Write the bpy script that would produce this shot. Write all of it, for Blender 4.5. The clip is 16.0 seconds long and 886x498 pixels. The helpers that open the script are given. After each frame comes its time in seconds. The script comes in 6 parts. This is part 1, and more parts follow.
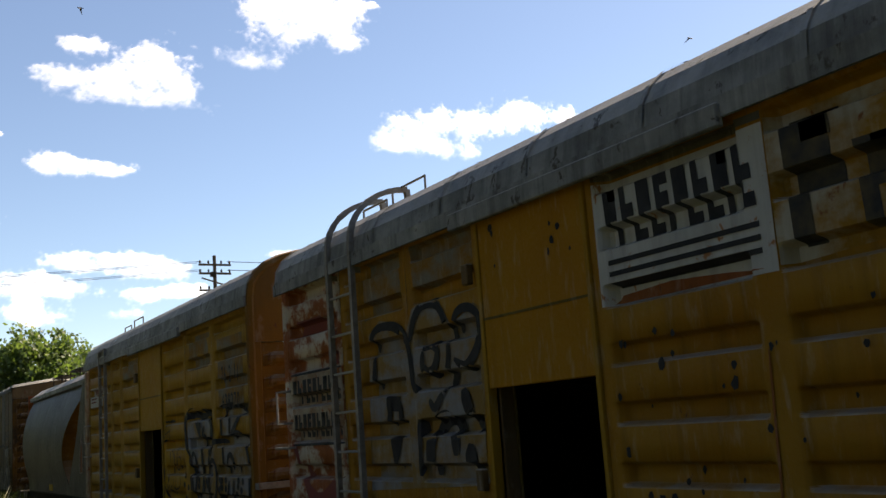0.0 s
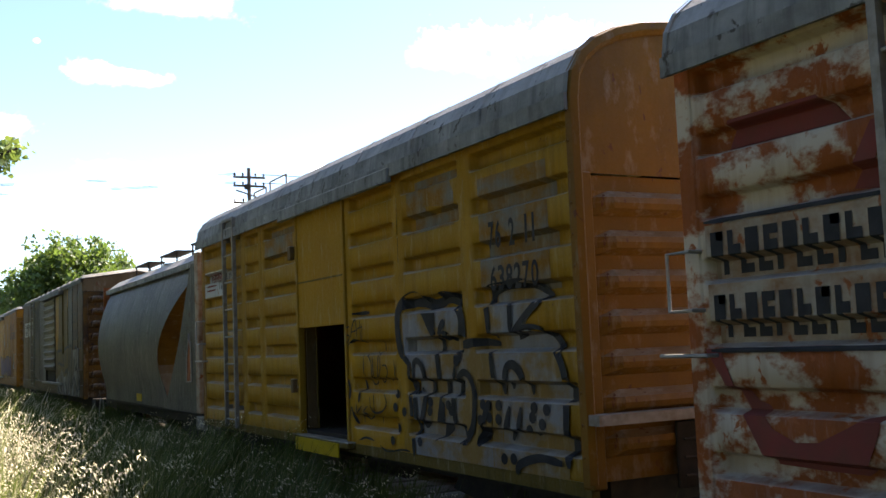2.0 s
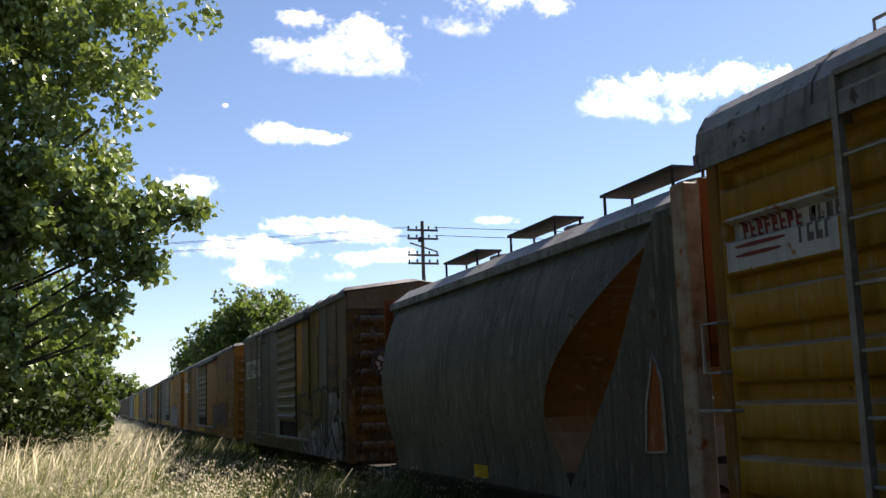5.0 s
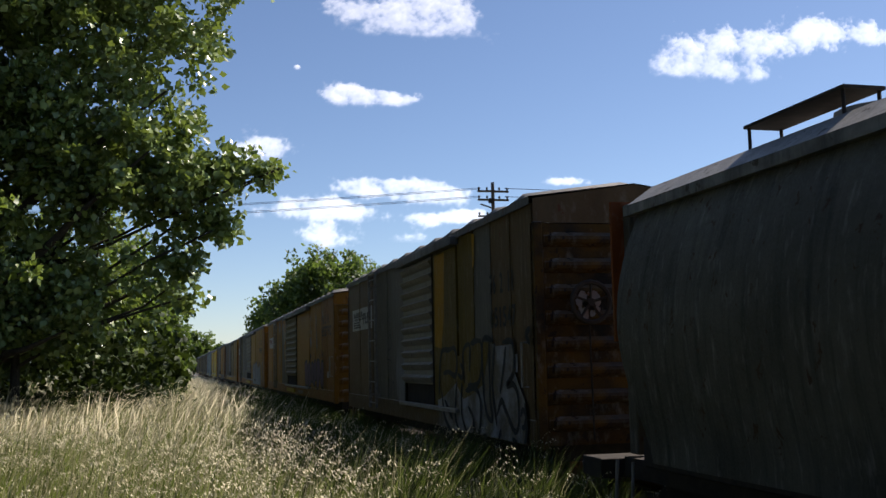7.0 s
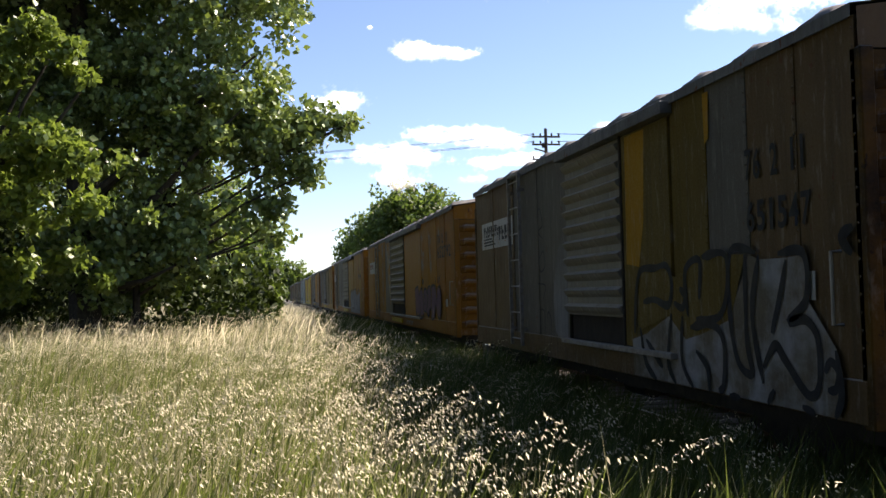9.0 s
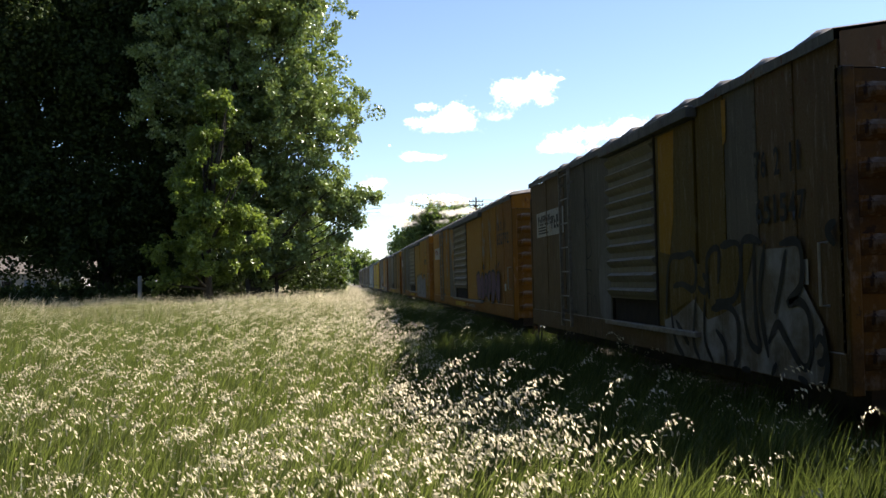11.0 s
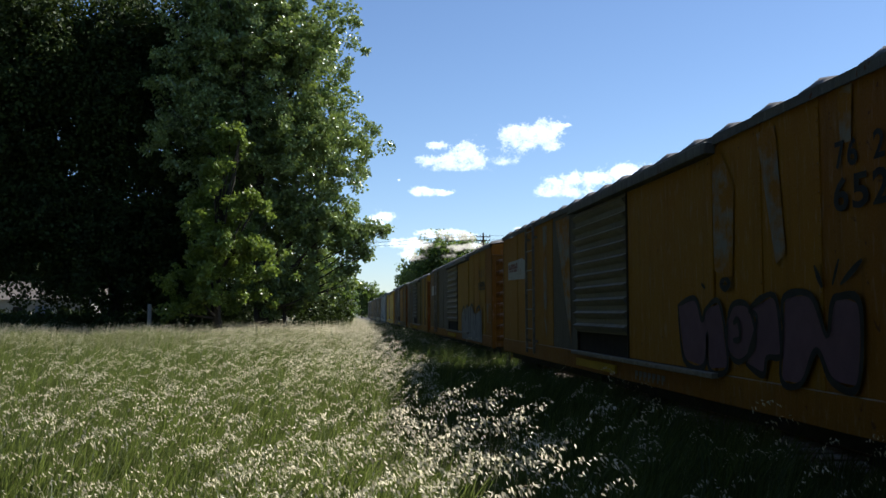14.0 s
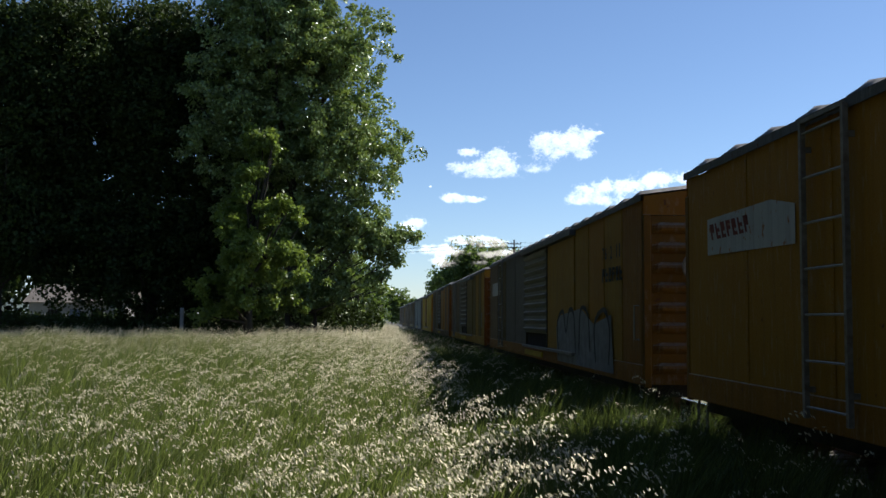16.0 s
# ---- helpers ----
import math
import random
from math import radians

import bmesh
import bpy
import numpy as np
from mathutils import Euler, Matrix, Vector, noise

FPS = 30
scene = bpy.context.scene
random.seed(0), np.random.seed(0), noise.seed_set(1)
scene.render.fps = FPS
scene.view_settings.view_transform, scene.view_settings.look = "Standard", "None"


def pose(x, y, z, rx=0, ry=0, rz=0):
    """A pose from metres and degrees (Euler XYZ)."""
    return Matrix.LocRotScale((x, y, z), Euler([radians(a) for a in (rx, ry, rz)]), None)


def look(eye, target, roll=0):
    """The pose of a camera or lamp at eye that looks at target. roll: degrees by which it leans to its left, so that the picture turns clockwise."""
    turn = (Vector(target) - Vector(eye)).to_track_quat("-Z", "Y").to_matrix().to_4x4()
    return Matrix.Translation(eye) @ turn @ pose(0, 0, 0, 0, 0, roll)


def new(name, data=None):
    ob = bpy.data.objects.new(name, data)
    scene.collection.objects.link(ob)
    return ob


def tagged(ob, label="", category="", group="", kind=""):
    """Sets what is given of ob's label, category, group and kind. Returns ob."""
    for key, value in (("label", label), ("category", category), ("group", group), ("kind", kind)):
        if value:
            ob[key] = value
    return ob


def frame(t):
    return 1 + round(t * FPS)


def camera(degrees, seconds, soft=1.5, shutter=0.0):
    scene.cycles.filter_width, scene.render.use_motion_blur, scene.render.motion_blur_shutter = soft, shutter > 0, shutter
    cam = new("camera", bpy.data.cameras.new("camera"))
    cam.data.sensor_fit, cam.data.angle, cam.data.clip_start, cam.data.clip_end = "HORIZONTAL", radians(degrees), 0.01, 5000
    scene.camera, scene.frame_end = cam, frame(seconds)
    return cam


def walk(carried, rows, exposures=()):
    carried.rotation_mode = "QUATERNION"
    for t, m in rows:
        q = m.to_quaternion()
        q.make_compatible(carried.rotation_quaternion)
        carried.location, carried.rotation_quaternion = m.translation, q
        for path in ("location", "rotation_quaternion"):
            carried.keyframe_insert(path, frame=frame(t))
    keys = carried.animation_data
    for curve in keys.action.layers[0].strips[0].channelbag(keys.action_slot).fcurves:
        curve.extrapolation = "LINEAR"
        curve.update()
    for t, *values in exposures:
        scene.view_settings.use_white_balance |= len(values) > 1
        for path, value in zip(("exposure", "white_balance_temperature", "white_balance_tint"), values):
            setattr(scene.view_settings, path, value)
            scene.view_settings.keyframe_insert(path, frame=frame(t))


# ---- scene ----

# ---------------------------------------------------------------- camera
cam = camera(47.08, 16.0)

# seconds, distance along the track, yaw, pitch, roll
CAMERA_PATH = [
    (0.0, 0, -29.74, 9.77, 4.11), (0.5, 0, -30.16, 10.06, 3.44), (1.0, 0, -33.87, 9.39, 2.98),
    (1.5, 0, -30.83, 6.46, 3.22), (2.0, 0, -28.12, 5.26, 2.31), (2.5, 0, -25.10, 3.84, 0.38),
    (3.0, 0, -23.69, 4.47, -0.42), (3.5, 0, -17.95, 3.89, 1.90), (4.0, 0, -21.81, 6.65, 1.12),
    (4.2, 0, -20.64, 7.94, 1.69), (5.2, 0, -18.30, 8.50, 1.80), (6.3, 0, -16.21, 8.75, 1.78),
    (6.5, 0, -15.58, 7.42, 1.68), (7.0, 0, -14.54, 6.38, 1.16), (7.5, 0, -13.79, 5.76, 1.16),
    (8.0, 0, -11.78, 4.34, 1.20), (8.3, 0, -11.26, 4.15, 1.00), (8.5, 0, -10.39, 3.64, 1.36),
    (8.7, -0.2, -10.05, 3.20, 1.40), (9.0, -4.09, -9.56, 2.40, 1.41), (9.5, -18.0, -7.19, 1.67, 1.87),
    (9.7, -23.05, -6.56, 0.85, 2.19), (10.1, -31.5, -6.20, 1.00, 2.00), (10.6, -37.8, -5.90, 1.35, 1.60),
    (11.1, -40.6, -5.70, 1.70, 1.35), (11.8, -41.1, -5.57, 2.00, 1.19), (12.0, -41.1, -5.59, 2.14, 1.00),
    (12.5, -41.1, -5.52, 3.09, 0.54), (13.0, -41.1, -5.15, 3.26, 0.01), (13.5, -41.1, -5.18, 3.42, 0.14),
    (14.0, -41.1, -5.32, 3.55, 0.25), (14.5, -41.1, -5.42, 3.61, 0.69), (15.0, -41.1, -4.73, 3.59, 1.13),
    (15.5, -41.1, -4.53, 3.98, 1.21), (16.0, -41.1, -3.62, 3.92, -0.33)]
# seconds, stops
EXPOSURE = [(0.0, 1.27, 8000, 14), (0.5, 1.32, 8000, 14), (1.0, 1.44, 7800, 18), (1.5, 1.87, 7800, 17), (2.0, 2.27, 7200, 15), (2.5, 2.78, 7100, 16), (3.0, 2.85, 7200, 16),
            (3.5, 2.22, 7100, 16), (4.0, 1.87, 7100, 20), (4.2, 1.77, 7100, 20), (6.3, 0.66, 6700, 16), (7.0, 0.66, 6700, 16), (8.0, 0.88, 7200, 18), (8.5, 1.10, 7300, 16),
            (9.0, 1.40, 7100, 20), (9.5, 1.70, 7100, 20), (9.7, 1.70, 7100, 20), (11.8, 1.22, 6700, 14), (12.5, 1.04, 6700, 13), (14.0, 0.84, 6200, 12), (16.0, 0.74, 6200, 12)]
walk(cam, [(t, pose(0, y, 2.1, 90 + p, r, w)) for t, y, w, p, r in CAMERA_PATH], EXPOSURE)

# how far the whole train has rolled along the track
TRAIN_RUN = [
    (0.0, 0.0), (0.5, -1.633), (1.0, -3.284), (1.5, -5.039), (2.0, -6.697), (2.5, -8.422), (3.0, -10.176), (3.5, -11.843),
    (4.0, -13.579), (4.2, -14.29), (5.2, -17.72), (6.3, -21.43), (6.5, -22.13), (7.0, -23.86), (7.5, -25.54), (8.0, -27.22),
    (8.5, -28.86), (8.7, -29.75), (9.0, -33.43), (9.5, -46.34), (9.7, -51.19), (10.1, -59.0), (10.6, -64.9), (11.1, -68.8),
    (11.8, -73.66), (12.0, -75.11), (12.5, -78.73), (13.0, -82.26), (13.5, -85.70), (14.0, -89.20), (14.5, -92.84),
    (15.0, -96.50), (15.5, -100.32), (16.0, -104.18)]
SIDE = 4.6          # the flank of the train, metres to the right of the camera
WIDE = 3.0          # width of a wagon

# ---------------------------------------------------------------- light
SUN_EL, SUN_AZ = radians(43.5), radians(70)
world = bpy.data.worlds.new("sky")
scene.world = world
world.use_nodes = True
_n = world.node_tree.nodes
_sky = _n.new("ShaderNodeTexSky")
_sky.sky_type = "NISHITA"
_sky.sun_disc = False
_sky.sun_elevation, _sky.sun_rotation = SUN_EL, SUN_AZ
_sky.air_density, _sky.dust_density, _sky.ozone_density = 0.85, 0.2, 4.0
_n["Background"].inputs["Strength"].default_value = 0.078
world.node_tree.links.new(_sky.outputs[0], _n["Background"].inputs[0])
sun = new("sun", bpy.data.lights.new("sun", "SUN"))
sun.data.energy, sun.data.angle, sun.data.color = 5.0, radians(0.53), (1.0, 0.95, 0.86)
sun.matrix_world = look((0, 0, 60), (-math.sin(SUN_AZ) * math.cos(SUN_EL), -math.cos(SUN_AZ) * math.cos(SUN_EL), 60 - math.sin(SUN_EL)))


# ---------------------------------------------------------------- materials
def ramp(nt, fac, stops):
    r = nt.nodes.new("ShaderNodeValToRGB")
    e = r.color_ramp.elements
    e[0].position, e[0].color = stops[0][0], (*stops[0][1], 1)
    e[1].position, e[1].color = stops[-1][0], (*stops[-1][1], 1)
    for p, c in stops[1:-1]:
        e.new(p).color = (*c, 1)
    nt.links.new(fac, r.inputs[0])
    return r.outputs[0]


def noise_of(nt, scale, detail=4, stretch=(1, 1, 1), rough=0.55, coords="Object", distortion=0.0):
    tc = nt.nodes.new("ShaderNodeTexCoord")
    mp = nt.nodes.new("ShaderNodeMapping")
    mp.inputs["Scale"].default_value = stretch
    nz = nt.nodes.new("ShaderNodeTexNoise")
    nz.inputs["Scale"].default_value, nz.inputs["Detail"].default_value = scale, detail
    nz.inputs["Roughness"].default_value, nz.inputs["Distortion"].default_value = rough, distortion
    nt.links.new(tc.outputs[coords], mp.inputs[0])
    nt.links.new(mp.outputs[0], nz.inputs[0])
    return nz.outputs[0]


def mix(nt, fac, a, b):
    m = nt.nodes.new("ShaderNodeMix")
    m.data_type = "RGBA"
    for value, slot in ((fac, 0), (a, 6), (b, 7)):
        if isinstance(value, (int, float)):
            m.inputs[slot].default_value = value
        elif isinstance(value, tuple):
            m.inputs[slot].default_value = (*value, 1)
        else:
            nt.links.new(value, m.inputs[slot])
    return m.outputs[2]


def grey(v):
    return (v, v, v)


def material(name):
    m = bpy.data.materials.new(name)
    m.use_nodes = True
    nt = m.node_tree
    return m, nt, nt.nodes["Principled BSDF"]


def bump(nt, bsdf, height, strength, distance):
    b = nt.nodes.new("ShaderNodeBump")
    b.inputs["Strength"].default_value, b.inputs["Distance"].default_value = strength, distance
    nt.links.new(height, b.inputs["Height"])
    nt.links.new(b.outputs[0], bsdf.inputs["Normal"])


def paint(name, base, faded, rust=0.35, streak=0.5, rough=0.55, rust_colour=(0.10, 0.035, 0.015), blend=0.33, grain=0.9, dust_most=0.62):
    """Old wagon paint: faded patches, rain streaks and spots of rust."""
    m, nt, bsdf = material(name)
    wide = noise_of(nt, grain, 6, (1, 0.8, 1.2), 0.62)
    colour = mix(nt, ramp(nt, wide, [(0.515 - blend / 2, grey(0)), (0.515 + blend / 2, grey(1))]), base, faded)
    rain = noise_of(nt, 2.2, 4, (1, 3.5, 0.22), 0.6)
    dark = tuple(c * 0.42 for c in base)
    colour = mix(nt, ramp(nt, rain, [(0.48, grey(0)), (0.75, grey(streak))]), colour, dark)
    dust = noise_of(nt, 5.0, 5, (1, 2.2, 0.5), 0.65)
    colour = mix(nt, ramp(nt, dust, [(0.55, grey(0)), (0.8, grey(0.35))]), colour, (0.42, 0.40, 0.36))
    geo, sep = nt.nodes.new("ShaderNodeNewGeometry"), nt.nodes.new("ShaderNodeSeparateXYZ")
    nt.links.new(geo.outputs["True Normal"], sep.inputs[0])
    settled = nt.nodes.new("ShaderNodeMath")
    settled.operation = "MULTIPLY"
    nt.links.new(ramp(nt, sep.outputs["Z"], [(0.2, grey(0)), (0.5, grey(dust_most))]), settled.inputs[0])
    nt.links.new(ramp(nt, noise_of(nt, 3.0, 4), [(0.3, grey(0.15)), (0.6, grey(1))]), settled.inputs[1])
    colour = mix(nt, settled.outputs[0], colour, (0.33, 0.31, 0.28))
    spots = noise_of(nt, 6.5, 6, (1, 1, 0.8), 0.62, distortion=0.4)
    edge = 0.72 - 0.22 * rust
    mask = ramp(nt, spots, [(edge, grey(0)), (edge + 0.05, grey(1))])
    colour = mix(nt, mask, colour, rust_colour)
    nt.links.new(colour, bsdf.inputs["Base Color"])
    bsdf.inputs["Specular IOR Level"].default_value = 0.18
    fine = noise_of(nt, 40, 4)
    nt.links.new(ramp(nt, fine, [(0.3, grey(rough - 0.1)), (0.7, grey(rough + 0.25))]), bsdf.inputs["Roughness"])
    bump(nt, bsdf, spots, 0.25, 0.01)
    return m


def plain(name, base, other, scale=8.0, rough=0.7, metal=0.0, relief=0.2):
    m, nt, bsdf = material(name)
    n1, n2 = noise_of(nt, scale, 6), noise_of(nt, scale * 0.15, 3)
    c = mix(nt, ramp(nt, n1, [(0.35, grey(0)), (0.7, grey(1))]), base, other)
    c = mix(nt, ramp(nt, n2, [(0.4, grey(0)), (0.7, grey(0.5))]), c, tuple(v * 0.6 for v in base))
    nt.links.new(c, bsdf.inputs["Base Color"])
    bsdf.inputs["Roughness"].default_value, bsdf.inputs["Metallic"].default_value = rough, metal
    bsdf.inputs["Specular IOR Level"].default_value = 0.2
    bump(nt, bsdf, n1, relief, 0.01)
    return m


def leafy(name, dark, light, through_colour, gloss=0.35, scale=0.5, glow=0.45, pale=0.3, shine=0.5):
    """Leaves and blades: colour that differs from piece to piece, and light that shines through."""
    m, nt, bsdf = material(name)
    geo = nt.nodes.new("ShaderNodeNewGeometry")
    patch = noise_of(nt, scale, 3)
    c = mix(nt, ramp(nt, geo.outputs["Random Per Island"], [(0.0, grey(0)), (0.65, grey(pale)), (1.0, grey(1))]), dark, light)
    c = mix(nt, ramp(nt, patch, [(0.35, grey(0)), (0.7, grey(0.6))]), c, tuple((a + b + d) / 3 for a, b, d in zip(light, through_colour, dark)))
    nt.links.new(c, bsdf.inputs["Base Color"])
    bsdf.inputs["Roughness"].default_value = gloss
    bsdf.inputs["Specular IOR Level"].default_value = shine
    tr = nt.nodes.new("ShaderNodeBsdfTranslucent")
    tr.inputs[0].default_value = (*through_colour, 1)
    mx = nt.nodes.new("ShaderNodeMixShader")
    mx.inputs[0].default_value = glow
    nt.links.new(bsdf.outputs[0], mx.inputs[1])
    nt.links.new(tr.outputs[0], mx.inputs[2])
    nt.links.new(mx.outputs[0], nt.nodes["Material Output"].inputs[0])
    return m


M_YELLOW = paint("ochre_yellow_paint", (0.25, 0.122, 0.0050), (0.295, 0.160, 0.0150), 0.2, 0.55)
M_YELLOW_CLEAN = paint("fresher_yellow_paint", (0.285, 0.138, 0.0030), (0.31, 0.158, 0.0055), 0.08, 0.3)
M_ORANGE = paint("orange_paint", (0.108, 0.0336, 0.0024), (0.136, 0.052, 0.0048), 0.35, 0.55)
M_END_AMBER = paint("amber_brown_end_paint", (0.175, 0.078, 0.005), (0.115, 0.055, 0.010), 0.35, 0.55, dust_most=0.25)
M_END_SOOT = paint("sooty_orange_end_paint", (0.095, 0.047, 0.006), (0.014, 0.012, 0.010), 0.5, 0.7, 0.7, (0.022, 0.013, 0.009), 0.16, 0.7, 0.15)
M_SIGN_GROUND = paint("rusted_cream_ground", (0.31, 0.26, 0.20), (0.20, 0.10, 0.045), 0.5, 0.4, 0.6, (0.22, 0.07, 0.02), 0.25, 3.0)
M_AMBER = paint("amber_paint", (0.275, 0.120, 0.004), (0.29, 0.140, 0.010), 0.25, 0.35)
M_RUST_AMBER = paint("amber_paint_gone_rusty", (0.21, 0.078, 0.004), (0.24, 0.105, 0.008), 0.4, 0.4)
M_DOOR = paint("beige_grey_door_paint", (0.165, 0.148, 0.115), (0.20, 0.182, 0.145), 0.25, 0.4)
M_OCHRE = paint("deep_ochre_paint", (0.25, 0.104, 0.0036), (0.285, 0.140, 0.011), 0.28, 0.5)
M_OCHRE_CLEAN = paint("deep_ochre_door_paint", (0.295, 0.125, 0.0023), (0.31, 0.142, 0.0046), 0.1, 0.3)
M_OLIVE = paint("olive_yellow_paint", (0.0956, 0.0597, 0.0076), (0.1186, 0.0803, 0.0184), 0.35, 0.6)
M_BROWN = paint("grey_brown_paint", (0.092, 0.054, 0.022), (0.118, 0.076, 0.036), 0.4, 0.6)
M_GREY = paint("bare_grey_primer", (0.0857, 0.0757, 0.0612), (0.1086, 0.0964, 0.078), 0.3, 0.5)
M_FADED = paint("yellow_worn_to_primer", (0.19, 0.088, 0.006), (0.150, 0.135, 0.110), 0.15, 0.4, 0.6, (0.10, 0.035, 0.015), 0.22, 3.2)
M_ROOF = paint("galvanised_roof", (0.115, 0.115, 0.112), (0.245, 0.245, 0.237), 0.52, 0.8, 0.5, (0.062, 0.054, 0.046), 0.34, 2.2)
M_ROOF_DARK = paint("dark_roof_sheet", (0.096, 0.093, 0.09), (0.144, 0.144, 0.141), 0.45, 0.6, 0.6)
M_TANK = paint("grey_green_tank_paint", (0.048, 0.046, 0.036), (0.105, 0.098, 0.076), 0.48, 0.85, 0.5, (0.050, 0.024, 0.011), 0.42, 0.7, 0.12)
M_RUSTRED = paint("rusty_red_sheet", (0.20, 0.050, 0.010), (0.21, 0.075, 0.02), 0.4, 0.4)
M_PEELED = paint("peeled_white_and_rust", (0.22, 0.058, 0.012), (0.42, 0.35, 0.27), 0.55, 0.4, 0.6, (0.26, 0.08, 0.025), 0.08, 2.6)
M_WHITE = paint("dirty_white_paint", (0.348, 0.342, 0.324), (0.42, 0.414, 0.396), 0.55, 0.45, 0.55, (0.28, 0.12, 0.05))
M_PALEBLUE = paint("pale_blue_paint", (0.15, 0.185, 0.19), (0.21, 0.23, 0.225), 0.3, 0.5)
M_SIGN_WORN = paint("sign_paint_worn_to_yellow", (0.23, 0.115, 0.010), (0.30, 0.27, 0.22), 0.45, 0.4, 0.6, (0.16, 0.06, 0.02), 0.2, 2.4)
M_FADED_BLACK = plain("worn_black_lettering", (0.022, 0.022, 0.022), (0.085, 0.062, 0.03), 7, 0.65)
M_PRIMER = paint("primer_showing_through_amber", (0.27, 0.118, 0.005), (0.215, 0.205, 0.185), 0.2, 0.4, 0.6, (0.14, 0.05, 0.02), 0.12, 1.3)
M_BLACK = plain("black_spray_paint", (0.012, 0.012, 0.014), (0.03, 0.03, 0.035), 6, 0.6)
M_CHALK = plain("pale_grey_spray_paint", (0.25, 0.245, 0.245), (0.16, 0.155, 0.15), 4, 0.7)
M_SPRAY = paint("thin_grey_spray_over_yellow", (0.20, 0.12, 0.035), (0.185, 0.180, 0.182), 0.05, 0.3, 0.6, (0.10, 0.035, 0.015), 0.14, 1.9)
M_THIN_SPRAY = paint("thin_white_spray_over_grey", (0.088, 0.078, 0.063), (0.20, 0.195, 0.19), 0.1, 0.3, 0.6, (0.10, 0.035, 0.015), 0.5, 1.1)
M_SPRAY_WHITE = paint("thin_white_spray_over_brown", (0.12, 0.10, 0.07), (0.24, 0.235, 0.235), 0.05, 0.3, 0.6, (0.10, 0.035, 0.015), 0.18, 1.6)
M_PINK = plain("faded_pink_spray_paint", (0.165, 0.095, 0.125), (0.13, 0.075, 0.1), 5, 0.7)
M_RED = plain("faded_red_paint", (0.18, 0.036, 0.03), (0.132, 0.042, 0.03), 5, 0.7)
M_SIGNAL = plain("bright_yellow_paint", (0.46, 0.3, 0.006), (0.36, 0.23, 0.01), 5, 0.6)
M_STEEL = plain("dirty_dark_steel", (0.035, 0.0315, 0.028), (0.063, 0.049, 0.0385), 9, 0.75, 0.3)
M_LADDER = plain("worn_grey_steel", (0.27, 0.25, 0.225), (0.16, 0.13, 0.1), 12, 0.6, 0.3)
M_RUNG = plain("bare_steel_rung", (0.315, 0.308, 0.294), (0.238, 0.224, 0.21), 12, 0.45, 0.5)
# Near-black; also colours the sheets that stand in for shaded gaps.
M_INSIDE_AND_GAP = plain("dark_inside_and_gap_shade", (0.025, 0.02, 0.016), (0.04, 0.032, 0.025), 5, 0.9)
M_RAIL = plain("rusty_rail", (0.14, 0.07, 0.04), (0.20, 0.11, 0.07), 14, 0.5, 0.6)
M_SHINE = plain("polished_rail_steel", (0.55, 0.55, 0.55), (0.45, 0.44, 0.43), 20, 0.28, 0.95, 0.05)
M_SLEEPER = plain("weathered_timber", (0.11, 0.09, 0.07), (0.17, 0.14, 0.11), 10, 0.9)
M_POLE = plain("old_timber_pole", (0.09, 0.07, 0.055), (0.13, 0.11, 0.09), 10, 0.9)
M_BARK = plain("grey_bark", (0.035, 0.03, 0.022), (0.065, 0.056, 0.045), 8, 0.95, 0.0, 0.6)
M_STONE = plain("grey_ballast", (0.13, 0.12, 0.11), (0.22, 0.20, 0.18), 16, 0.95, 0.0, 1.0)
M_WALL = plain("whitewashed_wall", (0.34, 0.33, 0.31), (0.27, 0.26, 0.24), 2.0, 0.9)
M_TILE = plain("dull_red_roof", (0.12, 0.11, 0.1), (0.17, 0.15, 0.13), 6, 0.85)
M_BLUE = plain("blue_grey_sheet", (0.16, 0.19, 0.26), (0.12, 0.15, 0.20), 5, 0.7)
M_LEAF = leafy("glossy_poplar_leaf", (0.048, 0.085, 0.018), (0.32, 0.40, 0.17), (0.30, 0.40, 0.07), 0.33, 0.5, 0.2, 0.3, 0.55)
# Foliage darkened so that its colour carries the shade of the tree row.
M_LEAF_SHADE = leafy("shade_darkened_leaf", (0.012, 0.022, 0.007), (0.036, 0.052, 0.016), (0.09, 0.14, 0.02), 0.6, 0.5, 0.12, 0.3, 0.15)
M_LEAF_LIGHT = leafy("light_maple_leaf", (0.048, 0.082, 0.013), (0.20, 0.26, 0.05), (0.30, 0.41, 0.06), 0.45, 0.5, 0.28)
M_LEAF_FAR = leafy("far_green_leaf", (0.028, 0.055, 0.013), (0.062, 0.097, 0.025), (0.16, 0.24, 0.04), 0.5)
M_BLADE = leafy("green_grass_blade", (0.014, 0.030, 0.005), (0.120, 0.140, 0.034), (0.19, 0.24, 0.05), 0.5, 0.25)
# Verge blades toned darker than the meadow, for the train's shade.
M_VERGE_SHADE = leafy("shade_toned_verge_grass", (0.015, 0.031, 0.006), (0.075, 0.092, 0.024), (0.11, 0.15, 0.03), 0.55, 0.25, 0.3, 0.3, 0.3)
M_DRY = leafy("dry_straw_stem", (0.13, 0.12, 0.05), (0.42, 0.38, 0.23), (0.45, 0.42, 0.24), 0.5, 0.25, 0.45, 0.5, 0.3)
M_STRAW = leafy("pale_oat_seed_head", (0.16, 0.13, 0.055), (0.72, 0.66, 0.50), (0.84, 0.76, 0.54), 0.5, 0.25, 0.6, 0.45, 0.3)


